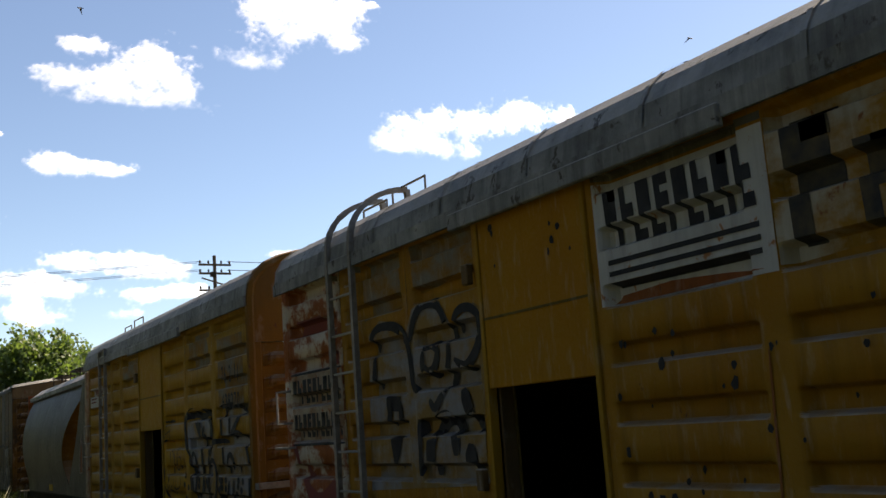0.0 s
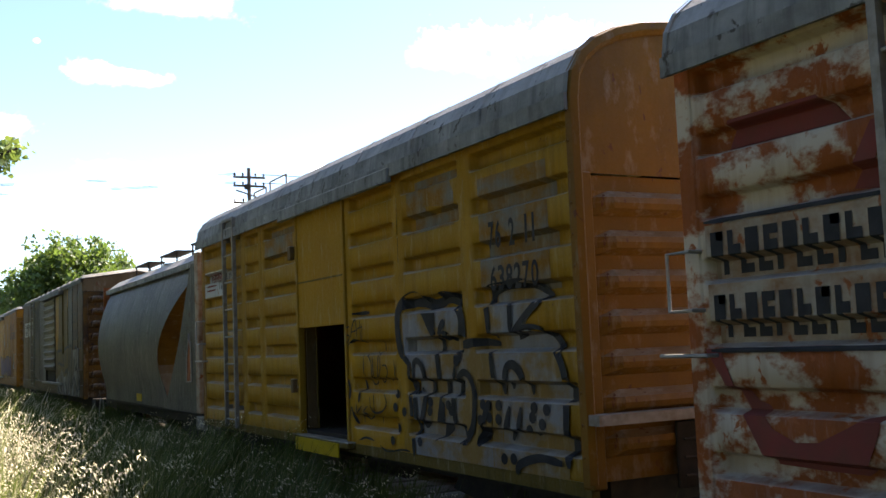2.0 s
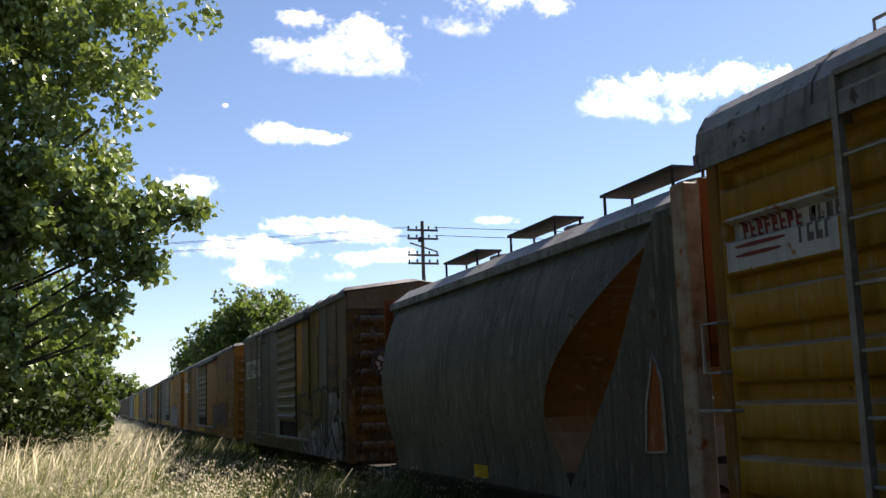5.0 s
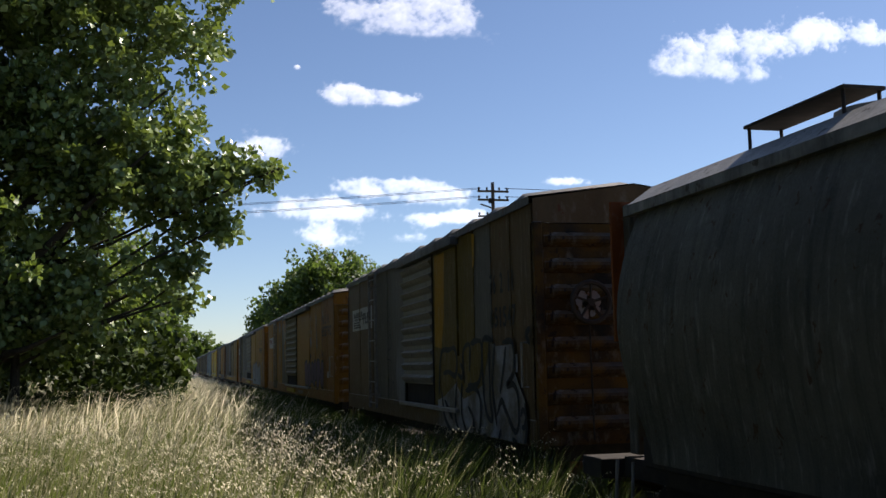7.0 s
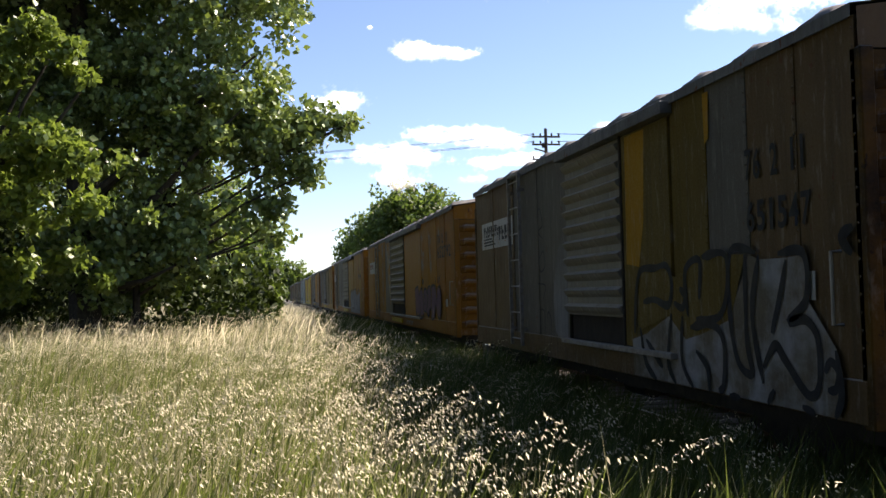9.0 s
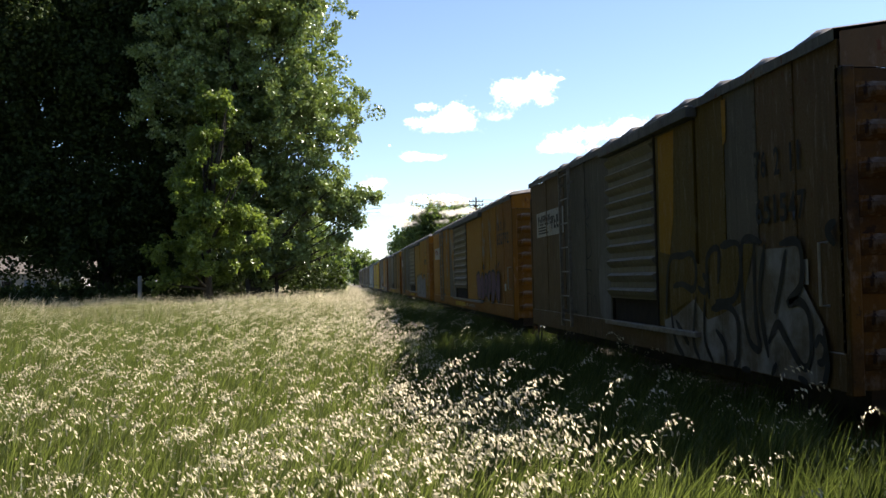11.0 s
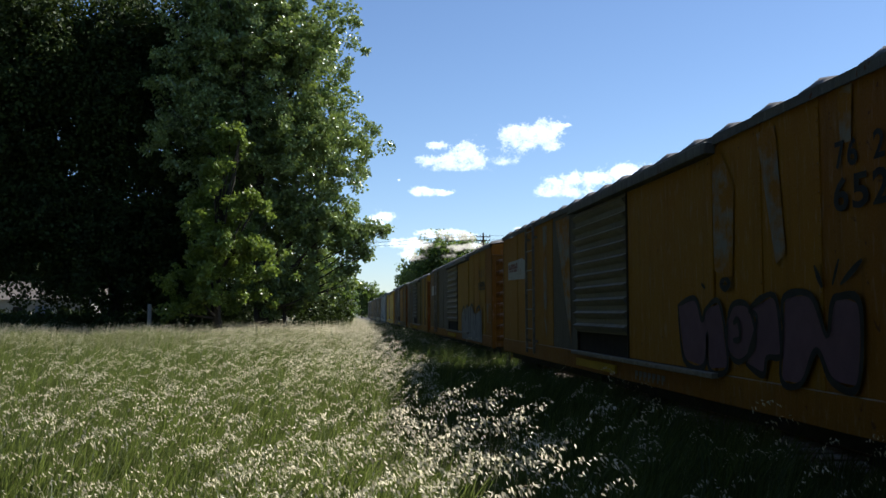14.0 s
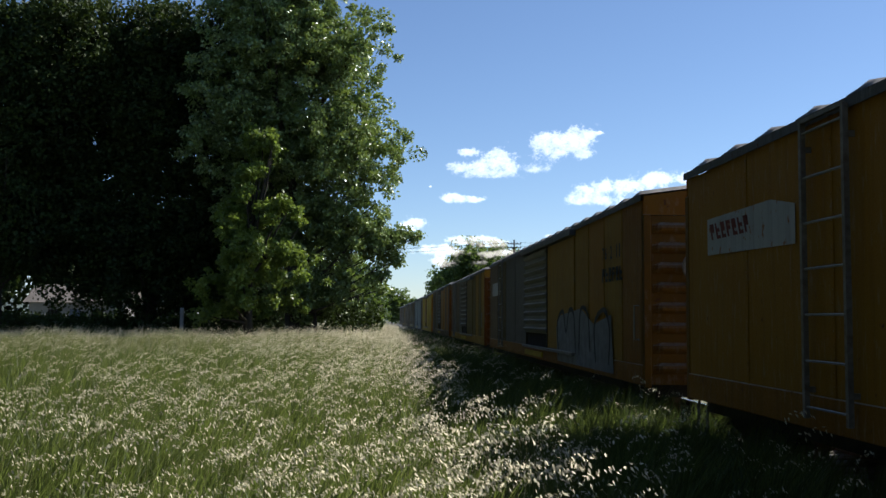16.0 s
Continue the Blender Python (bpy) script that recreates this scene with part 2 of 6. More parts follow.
# Vapour that glows by itself, in place of sunlight on the clouds.
def cloud_material():
    m, nt, bsdf = material("glowing_cloud")
    at = nt.nodes.new("ShaderNodeAttribute")
    at.attribute_name = "puff"
    em = nt.nodes.new("ShaderNodeEmission")
    em.inputs[0].default_value = (1.0, 0.93, 0.84, 1)
    st = nt.nodes.new("ShaderNodeMath")
    st.operation = "MULTIPLY"
    st.inputs[1].default_value = CLOUD_GLOW
    nt.links.new(ramp(nt, at.outputs["Fac"], [(0.0, grey(0)), (0.12, grey(0.10)), (0.38, grey(0.6)), (0.85, grey(1.0))]), st.inputs[0])
    nt.links.new(st.outputs[0], em.inputs[1])
    tr, ad = nt.nodes.new("ShaderNodeBsdfTransparent"), nt.nodes.new("ShaderNodeAddShader")
    nt.links.new(tr.outputs[0], ad.inputs[0])
    nt.links.new(em.outputs[0], ad.inputs[1])
    nt.links.new(ad.outputs[0], nt.nodes["Material Output"].inputs[0])
    return m


CLOUD_GLOW = 0.5
M_CLOUD = cloud_material()


# ---------------------------------------------------------------- mesh helpers
def part(name, bm, mat, parent=None, label="", at=None):
    me = bpy.data.meshes.new(name)
    bm.to_mesh(me)
    bm.free()
    return part_of(name, me, mat, parent, label, at)


def part_of(name, me, mat, parent=None, label="", at=None):
    if mat is not None and not me.materials:
        me.materials.append(mat)
    ob = new(name, me)
    if parent is not None:
        ob.parent = parent
    if at is not None:
        ob.location = at
    if label:
        tagged(ob, label)
    return ob


def thing(name, label, category, group="", kind=""):
    return tagged(new(name), label, category, group, kind)


def box(x0, x1, y0, y1, z0, z1, bm=None, bevel=0.0):
    own = bmesh.new()
    v = [own.verts.new((x, y, z)) for x in (x0, x1) for y in (y0, y1) for z in (z0, z1)]
    for f in ((0, 1, 3, 2), (4, 6, 7, 5), (0, 4, 5, 1), (2, 3, 7, 6), (0, 2, 6, 4), (1, 5, 7, 3)):
        own.faces.new([v[i] for i in f])
    bmesh.ops.recalc_face_normals(own, faces=own.faces)
    if bevel:
        bmesh.ops.bevel(own, geom=list(own.edges), offset=bevel, segments=1, affect="EDGES")
    if bm is None:
        return own
    join(bm, own)
    return bm


def join(bm, other):
    me = bpy.data.meshes.new("tmp")
    other.to_mesh(me)
    other.free()
    bm.from_mesh(me)
    bpy.data.meshes.remove(me)


def tube(path, radius, bm=None, sides=6, radii=None):
    """A round bar along a line of points."""
    bm = bm or bmesh.new()
    rings = []
    pts = [Vector(p) for p in path]
    for i, p in enumerate(pts):
        d = (pts[min(i + 1, len(pts) - 1)] - pts[max(i - 1, 0)]).normalized()
        a = d.orthogonal().normalized() if i == 0 else (a - d * a.dot(d)).normalized()
        b = d.cross(a)
        r = radii[i] if radii else radius
        rings.append([bm.verts.new(p + (a * math.cos(k * 2 * math.pi / sides) + b * math.sin(k * 2 * math.pi / sides)) * r) for k in range(sides)])
    for r0, r1 in zip(rings, rings[1:]):
        for k in range(sides):
            bm.faces.new((r0[k], r0[(k + 1) % sides], r1[(k + 1) % sides], r1[k]))
    bm.faces.new(rings[0][::-1])
    bm.faces.new(rings[-1])
    return bm


def sweep(profile, y0, y1, bm=None, close=False):
    """A line of (x, z) points drawn out along y."""
    bm = bm or bmesh.new()
    a = [bm.verts.new((x, y0, z)) for x, z in profile]
    b = [bm.verts.new((x, y1, z)) for x, z in profile]
    n = len(profile)
    for i in range(n if close else n - 1):
        bm.faces.new((a[i], a[(i + 1) % n], b[(i + 1) % n], b[i]))
    if close:
        bm.faces.new(a[::-1])
        bm.faces.new(b)
    bmesh.ops.recalc_face_normals(bm, faces=bm.faces)
    return bm


def disc(x, y, z, r, thick, bm=None, sides=20, axis="x"):
    d = {"x": (thick, 0, 0), "y": (0, thick, 0)}[axis]
    return tube([(x, y, z), (x + d[0], y + d[1], z + d[2])], r, bm, sides)


CUTS_Y, CUTS_Z = {}, {}     # where a grooved flank bends, by its depth function


def flat(x):
    return lambda y, z: x


def curve_through(line, n=6):
    """A smooth line through the given corners."""
    if len(line) < 3:
        return line
    out = []
    p = [line[0]] + list(line) + [line[-1]]
    for a, b, c, d in zip(p, p[1:], p[2:], p[3:]):
        for k in range(n):
            t = k / n
            out.append(tuple(0.5 * (2 * q + (r - o) * t + (2 * o - 5 * q + 4 * r - s) * t * t + (3 * q - o - 3 * r + s) * t ** 3) for o, q, r, s in zip(a, b, c, d)))
    return out + [line[-1]]


def strokes(lines, width, depth=flat(0.0), lift=0.006, step=0.05):
    """Brush strokes on a flank: each line is a list of (y, z); depth gives the flank's x there."""
    bm = bmesh.new()
    for line in lines:
        pts = []
        for (ya, za), (yb, zb) in zip(line, line[1:]):
            n = max(1, int(math.hypot(yb - ya, zb - za) / step))
            pts += [(ya + (yb - ya) * i / n, za + (zb - za) * i / n) for i in range(n)]
        pts.append(line[-1])
        rows = []
        for i, (y, z) in enumerate(pts):
            y0, z0 = pts[max(i - 1, 0)]
            y1, z1 = pts[min(i + 1, len(pts) - 1)]
            d = math.hypot(y1 - y0, z1 - z0) or 1
            ny, nz = -(z1 - z0) / d, (y1 - y0) / d
            w = width * 0.5 * (0.9 + 0.35 * noise.noise((y * 3, z * 3, width))) * min(1.0, 0.45 + 0.2 * min(i, len(pts) - 1 - i))
            rows.append([bm.verts.new((depth(y + ny * w * s, z + nz * w * s) - lift, y + ny * w * s, z + nz * w * s)) for s in (-1, 0, 1)])
        for r0, r1 in zip(rows, rows[1:]):
            for k in range(2):
                bm.faces.new((r0[k], r0[k + 1], r1[k + 1], r1[k]))
    return bm


def patch(outline, depth=flat(0.0), lift=0.004, step=0.09):
    """A filled shape on a flank, cut along the flank's grooves so that it follows the relief."""
    bm = bmesh.new()
    bm.faces.new([bm.verts.new((0, y, z)) for y, z in outline])
    bm.normal_update()
    bmesh.ops.triangulate(bm, faces=bm.faces)
    ys, zs = [p[0] for p in outline], [p[1] for p in outline]
    for y in CUTS_Y.get(depth, ()):
        if min(ys) < y < max(ys):
            bmesh.ops.bisect_plane(bm, geom=bm.verts[:] + bm.edges[:] + bm.faces[:], plane_co=(0, y, 0), plane_no=(0, 1, 0))
    for z in CUTS_Z.get(depth, ()):
        if min(zs) < z < max(zs):
            bmesh.ops.bisect_plane(bm, geom=bm.verts[:] + bm.edges[:] + bm.faces[:], plane_co=(0, 0, z), plane_no=(0, 0, 1))
    for v in bm.verts:
        v.co.x = depth(v.co.y, v.co.z) - lift
    bmesh.ops.recalc_face_normals(bm, faces=bm.faces)
    return bm


def rect(y0, y1, z0, z1):
    return [(y0, z0), (y1, z0), (y1, z1), (y0, z1)]


def lettering(text, y, z, height, width, depth=-0.008):
    """Words on a flank, read from the far end towards the near one, starting at (y, z)."""
    cu = bpy.data.curves.new("text", "FONT")
    cu.body, cu.resolution_u, cu.offset = text, 3, 0.022
    tmp = new("text", cu)
    me = bpy.data.meshes.new_from_object(tmp.evaluated_get(bpy.context.evaluated_depsgraph_get()))
    bpy.data.objects.remove(tmp)
    bpy.data.curves.remove(cu)
    xs, zs = [v.co.x for v in me.vertices], [v.co.y for v in me.vertices]
    sx, sz = width / (max(xs) - min(xs)), height / (max(zs) - min(zs))
    x0, z0 = min(xs), min(zs)
    for v in me.vertices:
        v.co = (depth, y - (v.co.x - x0) * sx, z + (v.co.y - z0) * sz)
    return me


def painted_digits(car, text, y, z, height, width, depth=-0.008):
    """Stencilled digits, each a part of its own."""
    cell = width / (len(text) - 0.2)
    for k, c in enumerate(text):
        if c != " ":
            w = cell * (0.30 if c == "1" else 0.80)
            part_of("painted_digit", lettering(c, y - k * cell - (cell * 0.8 - w) / 2, z, height, w, depth), M_BLACK, car, "stencilled black digit")


def letter_bars(y, z, width, height, count, slant=0.0, depth=flat(0.0), lift=0.008):
    """Plain stems and bars in place of a firm's lettering."""
    bm = bmesh.new()
    pitch = width / count
    s, w = slant / height, pitch * 0.76

    def piece(ya, yb, za, zb):
        join(bm, patch([(ya - s * za, z + za), (yb - s * za, z + za), (yb - s * zb, z + zb), (ya - s * zb, z + zb)], depth, lift, 0.04))
    for i in range(count):
        ya = y - i * pitch
        piece(ya, ya - w * 0.42, 0, height)
        piece(ya - w * 0.42, ya - w, height * (0.0 if i % 3 else 0.78), height * (0.22 if i % 3 else 1.0))
        piece(ya - w * 0.42, ya - w * 0.95, height * 0.42, height * (0.66 if i % 2 else 1.0))
    return bm


# ---------------------------------------------------------------- wagons
GROOVES = [1.26 + 0.41 * k for k in range(7)]
GROOVE_STEPS = (-0.09, -0.081, -0.072, -0.063, -0.054, 0.054, 0.063, 0.072, 0.081, 0.09)


def groove_depth(bays):
    """How deep the pressed grooves lie at (y, z) on a flank with these bays."""
    def at(y, z):
        for y0, y1, *_ in bays:
            if y0 + 0.1 <= y <= y1 - 0.1:
                e = min(1.0, (y - y0 - 0.1) / 0.07, (y1 - 0.1 - y) / 0.07)
                d = min(abs(z - g) for g in GROOVES)
                t = max(0.0, min(1.0, (0.09 - d) / 0.036))
                return 0.105 * t * t * (3 - 2 * t) * e * e * (3 - 2 * e)
        return 0.0
    CUTS_Y[at] = [y for b in bays for y in (b[0] + 0.1, b[0] + 0.123, b[0] + 0.147, b[0] + 0.17, b[1] - 0.17, b[1] - 0.147, b[1] - 0.123, b[1] - 0.1)]
    CUTS_Z[at] = [g + o for g in GROOVES for o in GROOVE_STEPS]
    return at


def grooved_panel(y0, y1, z0, z1):
    depth = groove_depth([(y0, y1)])
    zs = [z0]
    for g in GROOVES:
        if z0 < g - 0.09 and g + 0.09 < z1:
            zs += [g + o for o in GROOVE_STEPS]
    zs.append(z1)
    ys = [y0, y0 + 0.1, y0 + 0.123, y0 + 0.147, y0 + 0.17] + [y0 + 0.17 + (y1 - y0 - 0.34) * k / 4 for k in (1, 2, 3)] + [y1 - 0.17, y1 - 0.147, y1 - 0.123, y1 - 0.1, y1]
    bm = bmesh.new()
    v = [[bm.verts.new((depth(y, z) + 0.006 * noise.noise((y * 1.3, z * 1.3, y0)), y, z)) for z in zs] for y in ys]
    for i in range(len(ys) - 1):
        for j in range(len(zs) - 1):
            bm.faces.new((v[i][j], v[i][j + 1], v[i + 1][j + 1], v[i + 1][j])).smooth = True
    return bm


def ladder(car, y0, y1, z0, z1, rungs, hoop=False):
    for y in (y0, y1):
        path = [(-0.1, y, z0), (-0.1, y, z1)]
        if hoop:
            path += [(-0.1 + 0.72 * (1 - math.cos(a)), y, z1 + 0.6 * math.sin(a)) for a in [k * math.pi / 18 for k in range(1, 10)]] + [(0.64, y, z1 + 0.4)]
        bm = bmesh.new()
        for a, b in zip(path, path[1:]):
            tube([a, b], 0.040, bm, 4)
        part("ladder_rail", bm, M_LADDER, car, "flat grey steel rail with flaking paint")
    if not hoop:
        part("ladder_cap", tube([(-0.1, y0, z1), (-0.1, y1, z1)], 0.03, None, 4), M_LADDER, car)
    me = None
    for k in range(rungs):
        z = z0 + 0.12 + (z1 - z0 - 0.25) * k / (rungs - 1)
        if me is None:
            ob = part("rung", tube([(-0.1, y0 - 0.02, 0), (-0.1, y1 + 0.02, 0)], 0.014, None, 6), M_RUNG, car, "", (0, 0, z))
            me = ob.data
        else:
            part_of("rung", me, None, car, "", (0, 0, z))
    for z in (z0 + 0.3, z1 - 0.3):
        for y in (y0, y1):
            part("bracket", box(-0.1, 0.0, y - 0.015, y + 0.015, z - 0.03, z + 0.03), M_LADDER, car)


def wheelset(y):
    bm = bmesh.new()
    for x in (0.66, 2.34):
        tube([(x - 0.065, y, 0), (x + 0.065, y, 0)], 0.46, bm, 20)
        tube([(x + (0.065 if x < 1.5 else -0.065), y, 0), (x + (0.09 if x < 1.5 else -0.09), y, 0)], 0.49, bm, 20)
    tube([(0.45, y, 0), (2.55, y, 0)], 0.075, bm, 8)
    return bm


def running_gear(car, length, frame_z):
    """Sill, couplers and two bogies."""
    part("underframe", box(0.25, 2.75, 0.1, length - 0.1, frame_z - 0.22, frame_z - 0.004), M_STEEL, car)
    for y, s in ((0, -1), (length, 1)):
        bm = box(1.38, 1.62, min(y, y + s * 0.55), max(y, y + s * 0.55), 0.88, 1.12, None, 0.03)
        box(1.3, 1.7, min(y + s * 0.4, y + s * 0.6), max(y + s * 0.4, y + s * 0.6), 0.82, 1.18, bm, 0.03)
        part("coupler", bm, M_STEEL, car)
        part("brake_hose", tube([(1.9, y, 0.85), (1.9, y + s * 0.15, 0.6), (1.85, y + s * 0.45, 0.55), (1.8, y + s * 0.55, 0.75)], 0.03), M_STEEL, car)
    for c in (1.75, length - 1.75):
        for x in (0.42, 2.42):
            prof = [(c - 1.2, 0.72), (c - 0.95, 0.98), (c - 0.5, 1.0 if frame_z > 1.05 else 0.9), (c + 0.5, 1.0 if frame_z > 1.05 else 0.9), (c + 0.95, 0.98), (c + 1.2, 0.72),
                    (c + 0.75, 0.66), (c + 0.42, 0.45), (c - 0.42, 0.45), (c - 0.75, 0.66)]
            bm = bmesh.new()
            a = [bm.verts.new((x, y, z - 0.1)) for y, z in prof]
            b = [bm.verts.new((x + 0.16, y, z - 0.1)) for y, z in prof]
            bm.faces.new(a), bm.faces.new(b[::-1])
            for i in range(len(prof)):
                j = (i + 1) % len(prof)
                bm.faces.new((a[i], b[i], b[j], a[j]))
            bmesh.ops.recalc_face_normals(bm, faces=bm.faces)
            part("bogie_frame", bm, M_STEEL, car, "rusty cast steel bogie frame")
            bm = bmesh.new()
            for k in (-0.14, 0.0, 0.14):
                tube([(x + 0.08, c + k, 0.36), (x + 0.08, c + k, 0.82)], 0.06, bm, 8)
            part("bogie_springs", bm, M_STEEL, car)
        for d in (-0.88, 0.88):
            w = part("wheelset", wheelset(0), M_RAIL, car, "worn steel wheels on an axle", (0, c + d, 0.78))
            WHEELS.append((w, c + d))
    part("brake_cylinder", tube([(0.7, length * 0.42, 0.7), (0.7, length * 0.42 + 0.8, 0.7)], 0.17, None, 12), M_STEEL, car)
    part("step_iron", tube([(0.05, length - 0.35, frame_z), (0.02, length - 0.35, 0.5), (0.02, length - 0.75, 0.5), (0.05, length - 0.75, frame_z)], 0.02), M_LADDER, car)


def graffiti(car, lines, width, depth, lift, step, mat=M_BLACK, label="black sprayed graffiti stroke"):
    for k, line in enumerate(lines):
        part("graffiti_stroke", strokes([curve_through(line)], width, depth, lift + 0.0007 * k, step), mat, car, label)


WHEELS = []
CARS = []


def wagon(name, at, label, category="freight wagon", group="wagons of the train"):
    car = thing(name, label, category, group)
    car.location = (SIDE, at, 0)
    CARS.append((car, at))
    return car


def arch(eave, rise, x0=-0.09, x1=3.09, n=14):
    c, h = (x0 + x1) / 2, (x1 - x0) / 2
    out = []
    for k in range(n + 1):
        a = math.pi * k / n
        s, q = -math.cos(a), math.sin(a)
        out.append((c + h * math.copysign(abs(s) ** 0.75, s), eave + rise * q ** 0.8))
    return out


def ribbed_end(car, y, side, z0, z1, mat, ribs, panel_top=None):
    """The end wall of a wagon with pressed ribs, at y, facing towards side."""
    part("end_wall", box(0.02, 2.98, min(y, y - side * 0.06), max(y, y - side * 0.06), z0, z1), mat, car)
    me = None
    for k in range(ribs):
        z = z0 + 0.28 + (z1 - z0 - 0.5) * k / (ribs - 1)
        if me is None:
            h, d = 0.1, 0.085
            bm = bmesh.new()
            rows = []
            for x, e in ((0.14, 0.0), (0.3, 1.0), (2.7, 1.0), (2.86, 0.0)):
                rows.append([bm.verts.new((x, y + side * (0.002 + d * e * q), zz)) for zz, q in ((-h, 0), (-h * 0.45, 0.85), (0, 1), (h * 0.45, 0.85), (h, 0))])
            for r0, r1 in zip(rows, rows[1:]):
                for i in range(4):
                    bm.faces.new((r0[i], r0[i + 1], r1[i + 1], r1[i]))
            bmesh.ops.recalc_face_normals(bm, faces=bm.faces)
            ob = part("end_rib", bm, mat, car, "", (0, 0, z))
            me = ob.data
        else:
            part_of("end_rib", me, None, car, "", (0, 0, z))
    for x in (0.0, 2.9):
        part("corner_post", box(x - 0.012, x + 0.112, min(y - side * 0.1, y + side * 0.055), max(y - side * 0.1, y + side * 0.055), z0 - 0.05, z1 + 0.02, None, 0.012), mat, car)


def grooved_boxcar(name, at, length, eave, label, bays, plain_y, flap, near_mat, far_mat, hoop, ladder_y):
    """A boxcar with horizontally grooved flanks, a rounded roof and a half-closed side door."""
    car = wagon(name, at, label)
    z0 = 1.0
    for y0, y1, mat in bays:
        part("side_panel", grooved_panel(y0, y1, z0, eave), mat, car)
    p0, p1 = plain_y
    part("door_panel", box(-0.012, 0.05, p0 + 0.01, p1 - 0.01, 2.36, eave - 0.01, None, 0.008), M_OCHRE_CLEAN if hoop else M_YELLOW_CLEAN, car, "plain yellow sheet door above the opening")
    part("door_seam", box(-0.018, -0.012, p0 + 0.02, p1 - 0.02, 2.93, 2.95), M_OLIVE, car)
    for y in (p0, p1):
        part("door_jamb", box(-0.03, 0.06, y - 0.025, y + 0.025, z0, eave, None, 0.006), M_YELLOW, car)
    part("inner_jamb", box(0.07, 0.19, p1 - 0.06, p1 - 0.03, z0 + 0.07, 2.5), M_BROWN, car, "brown inner jamb of the doorway")
    part("jamb_edge", box(0.195, 0.21, p1 - 0.08, p1 - 0.03, z0 + 0.07, 2.5), M_OLIVE, car)
    part("door_sill", box(-0.10, 0.12, p0 - 0.15, p1 + 0.15, z0 - 0.06, z0 + 0.015, None, 0.01), M_OLIVE, car)
    part("sill_plate", box(-0.115, -0.102, p0 + 0.1, p1 - 0.05, z0 - 0.17, z0 - 0.01), M_SIGNAL, car, "bright yellow plate below the door")
    part("floor", box(0.06, 2.94, 0.08, length - 0.08, z0 - 0.004, z0 + 0.06), M_INSIDE_AND_GAP, car)
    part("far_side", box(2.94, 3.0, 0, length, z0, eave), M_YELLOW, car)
    part("lining", box(2.88, 2.936, 0.1, length - 0.1, z0 + 0.07, eave), M_INSIDE_AND_GAP, car)
    part("side_sill", box(0.0, 0.07, 0, length, z0 - 0.11, z0 - 0.002), M_OLIVE, car)
    # roof sheets with standing seams
    prof = arch(eave + 0.04, 0.68)
    sheets = 8
    for k in range(sheets):
        ya, yb = -0.06 + (length + 0.12) * k / sheets, -0.06 + (length + 0.12) * (k + 1) / sheets
        part("roof_sheet", sweep(prof, ya, yb - 0.012), M_ROOF, car)
        part("roof_seam", sweep([(x + (0.012 if x < 1.5 else -0.012) * -1, z + 0.006) for x, z in prof], yb - 0.05, yb - 0.005), M_ROOF, car)
    part("drip_edge", box(-0.115, -0.085, -0.06, length + 0.06, eave - 0.06, eave + 0.075), M_ROOF, car)
    part("door_hood", box(-0.15, -0.09, flap[0], flap[1], eave - 0.12, eave + 0.03, None, 0.01), M_ROOF, car, "grey sheet hood over the sliding door")
    for y, s, mat in ((0.0, -1, near_mat), (length, 1, far_mat)):
        ribbed_end(car, y, s, z0, eave - 0.02 if s > 0 else 3.35, mat, 7)
        bm = bmesh.new()
        vs = [bm.verts.new((x, y + s * 0.03, z)) for x, z in arch(eave + 0.02, 0.66, 0.0, 3.0)]
        base = [bm.verts.new((3.0, y + s * 0.03, (eave if s > 0 else 3.36))), bm.verts.new((0.0, y + s * 0.03, (eave if s > 0 else 3.36)))]
        bm.faces.new(vs + base)
        bmesh.ops.recalc_face_normals(bm, faces=bm.faces)
        part("end_gable", bm, mat if s < 0 else M_ROOF, car)
        if s < 0:
            rim = [(x, z) for x, z in arch(eave + 0.03, 0.69, -0.03, 3.03)]
            part("end_hoop", tube([(x, y - 0.04, z) for x, z in [(-0.03, z0)] + rim + [(3.03, z0)]], 0.06, None, 6), mat, car, "riveted arched end frame")
            bm = bmesh.new()
            for k in range(12):
                disc(-0.095, -0.04, z0 + 0.2 + 0.24 * k, 0.012, 0.02, bm, 6)
            tagged(part("rivets", bm, mat, car), kind="stuff")
            part("end_ledge", box(-0.06, 3.06, y - 0.22, y - 0.07, 1.44, 1.52), M_LADDER, car)
            # Near-black panel painted as the shade of the void below the ledge.
            part("recess_shade_panel", box(0.75, 2.25, y - 0.12, y - 0.09, 0.9, 1.42, None, 0.01), M_INSIDE_AND_GAP, car, "near-black panel for the shaded recess under the ledge")
            for z in (1.0, 1.14, 1.28):
                part("recess_bar", tube([(0.8, y - 0.14, z), (2.2, y - 0.14, z)], 0.012, None, 5), M_STEEL, car)
    ladder(car, ladder_y[0], ladder_y[1], z0 - 0.05, eave + 0.22 if not hoop else eave + 0.2, 8, hoop)
    part("roof_handrail", tube([(0.5, 8.9, eave + 0.5), (0.5, 8.9, eave + 0.74), (0.5, 9.5, eave + 0.74), (0.5, 9.5, eave + 0.5)], 0.014), M_LADDER, car)
    part("roof_handrail", tube([(0.55, 8.1, eave + 0.5), (0.55, 8.1, eave + 0.82), (0.55, 8.85, eave + 0.82), (0.55, 8.85, eave + 0.5)], 0.014), M_LADDER, car)
    part("grab_iron", tube([(0.0, length - 0.2, 1.95), (-0.09, length - 0.2, 1.95), (-0.09, length + 0.25, 1.95)], 0.014), M_RUNG, car)
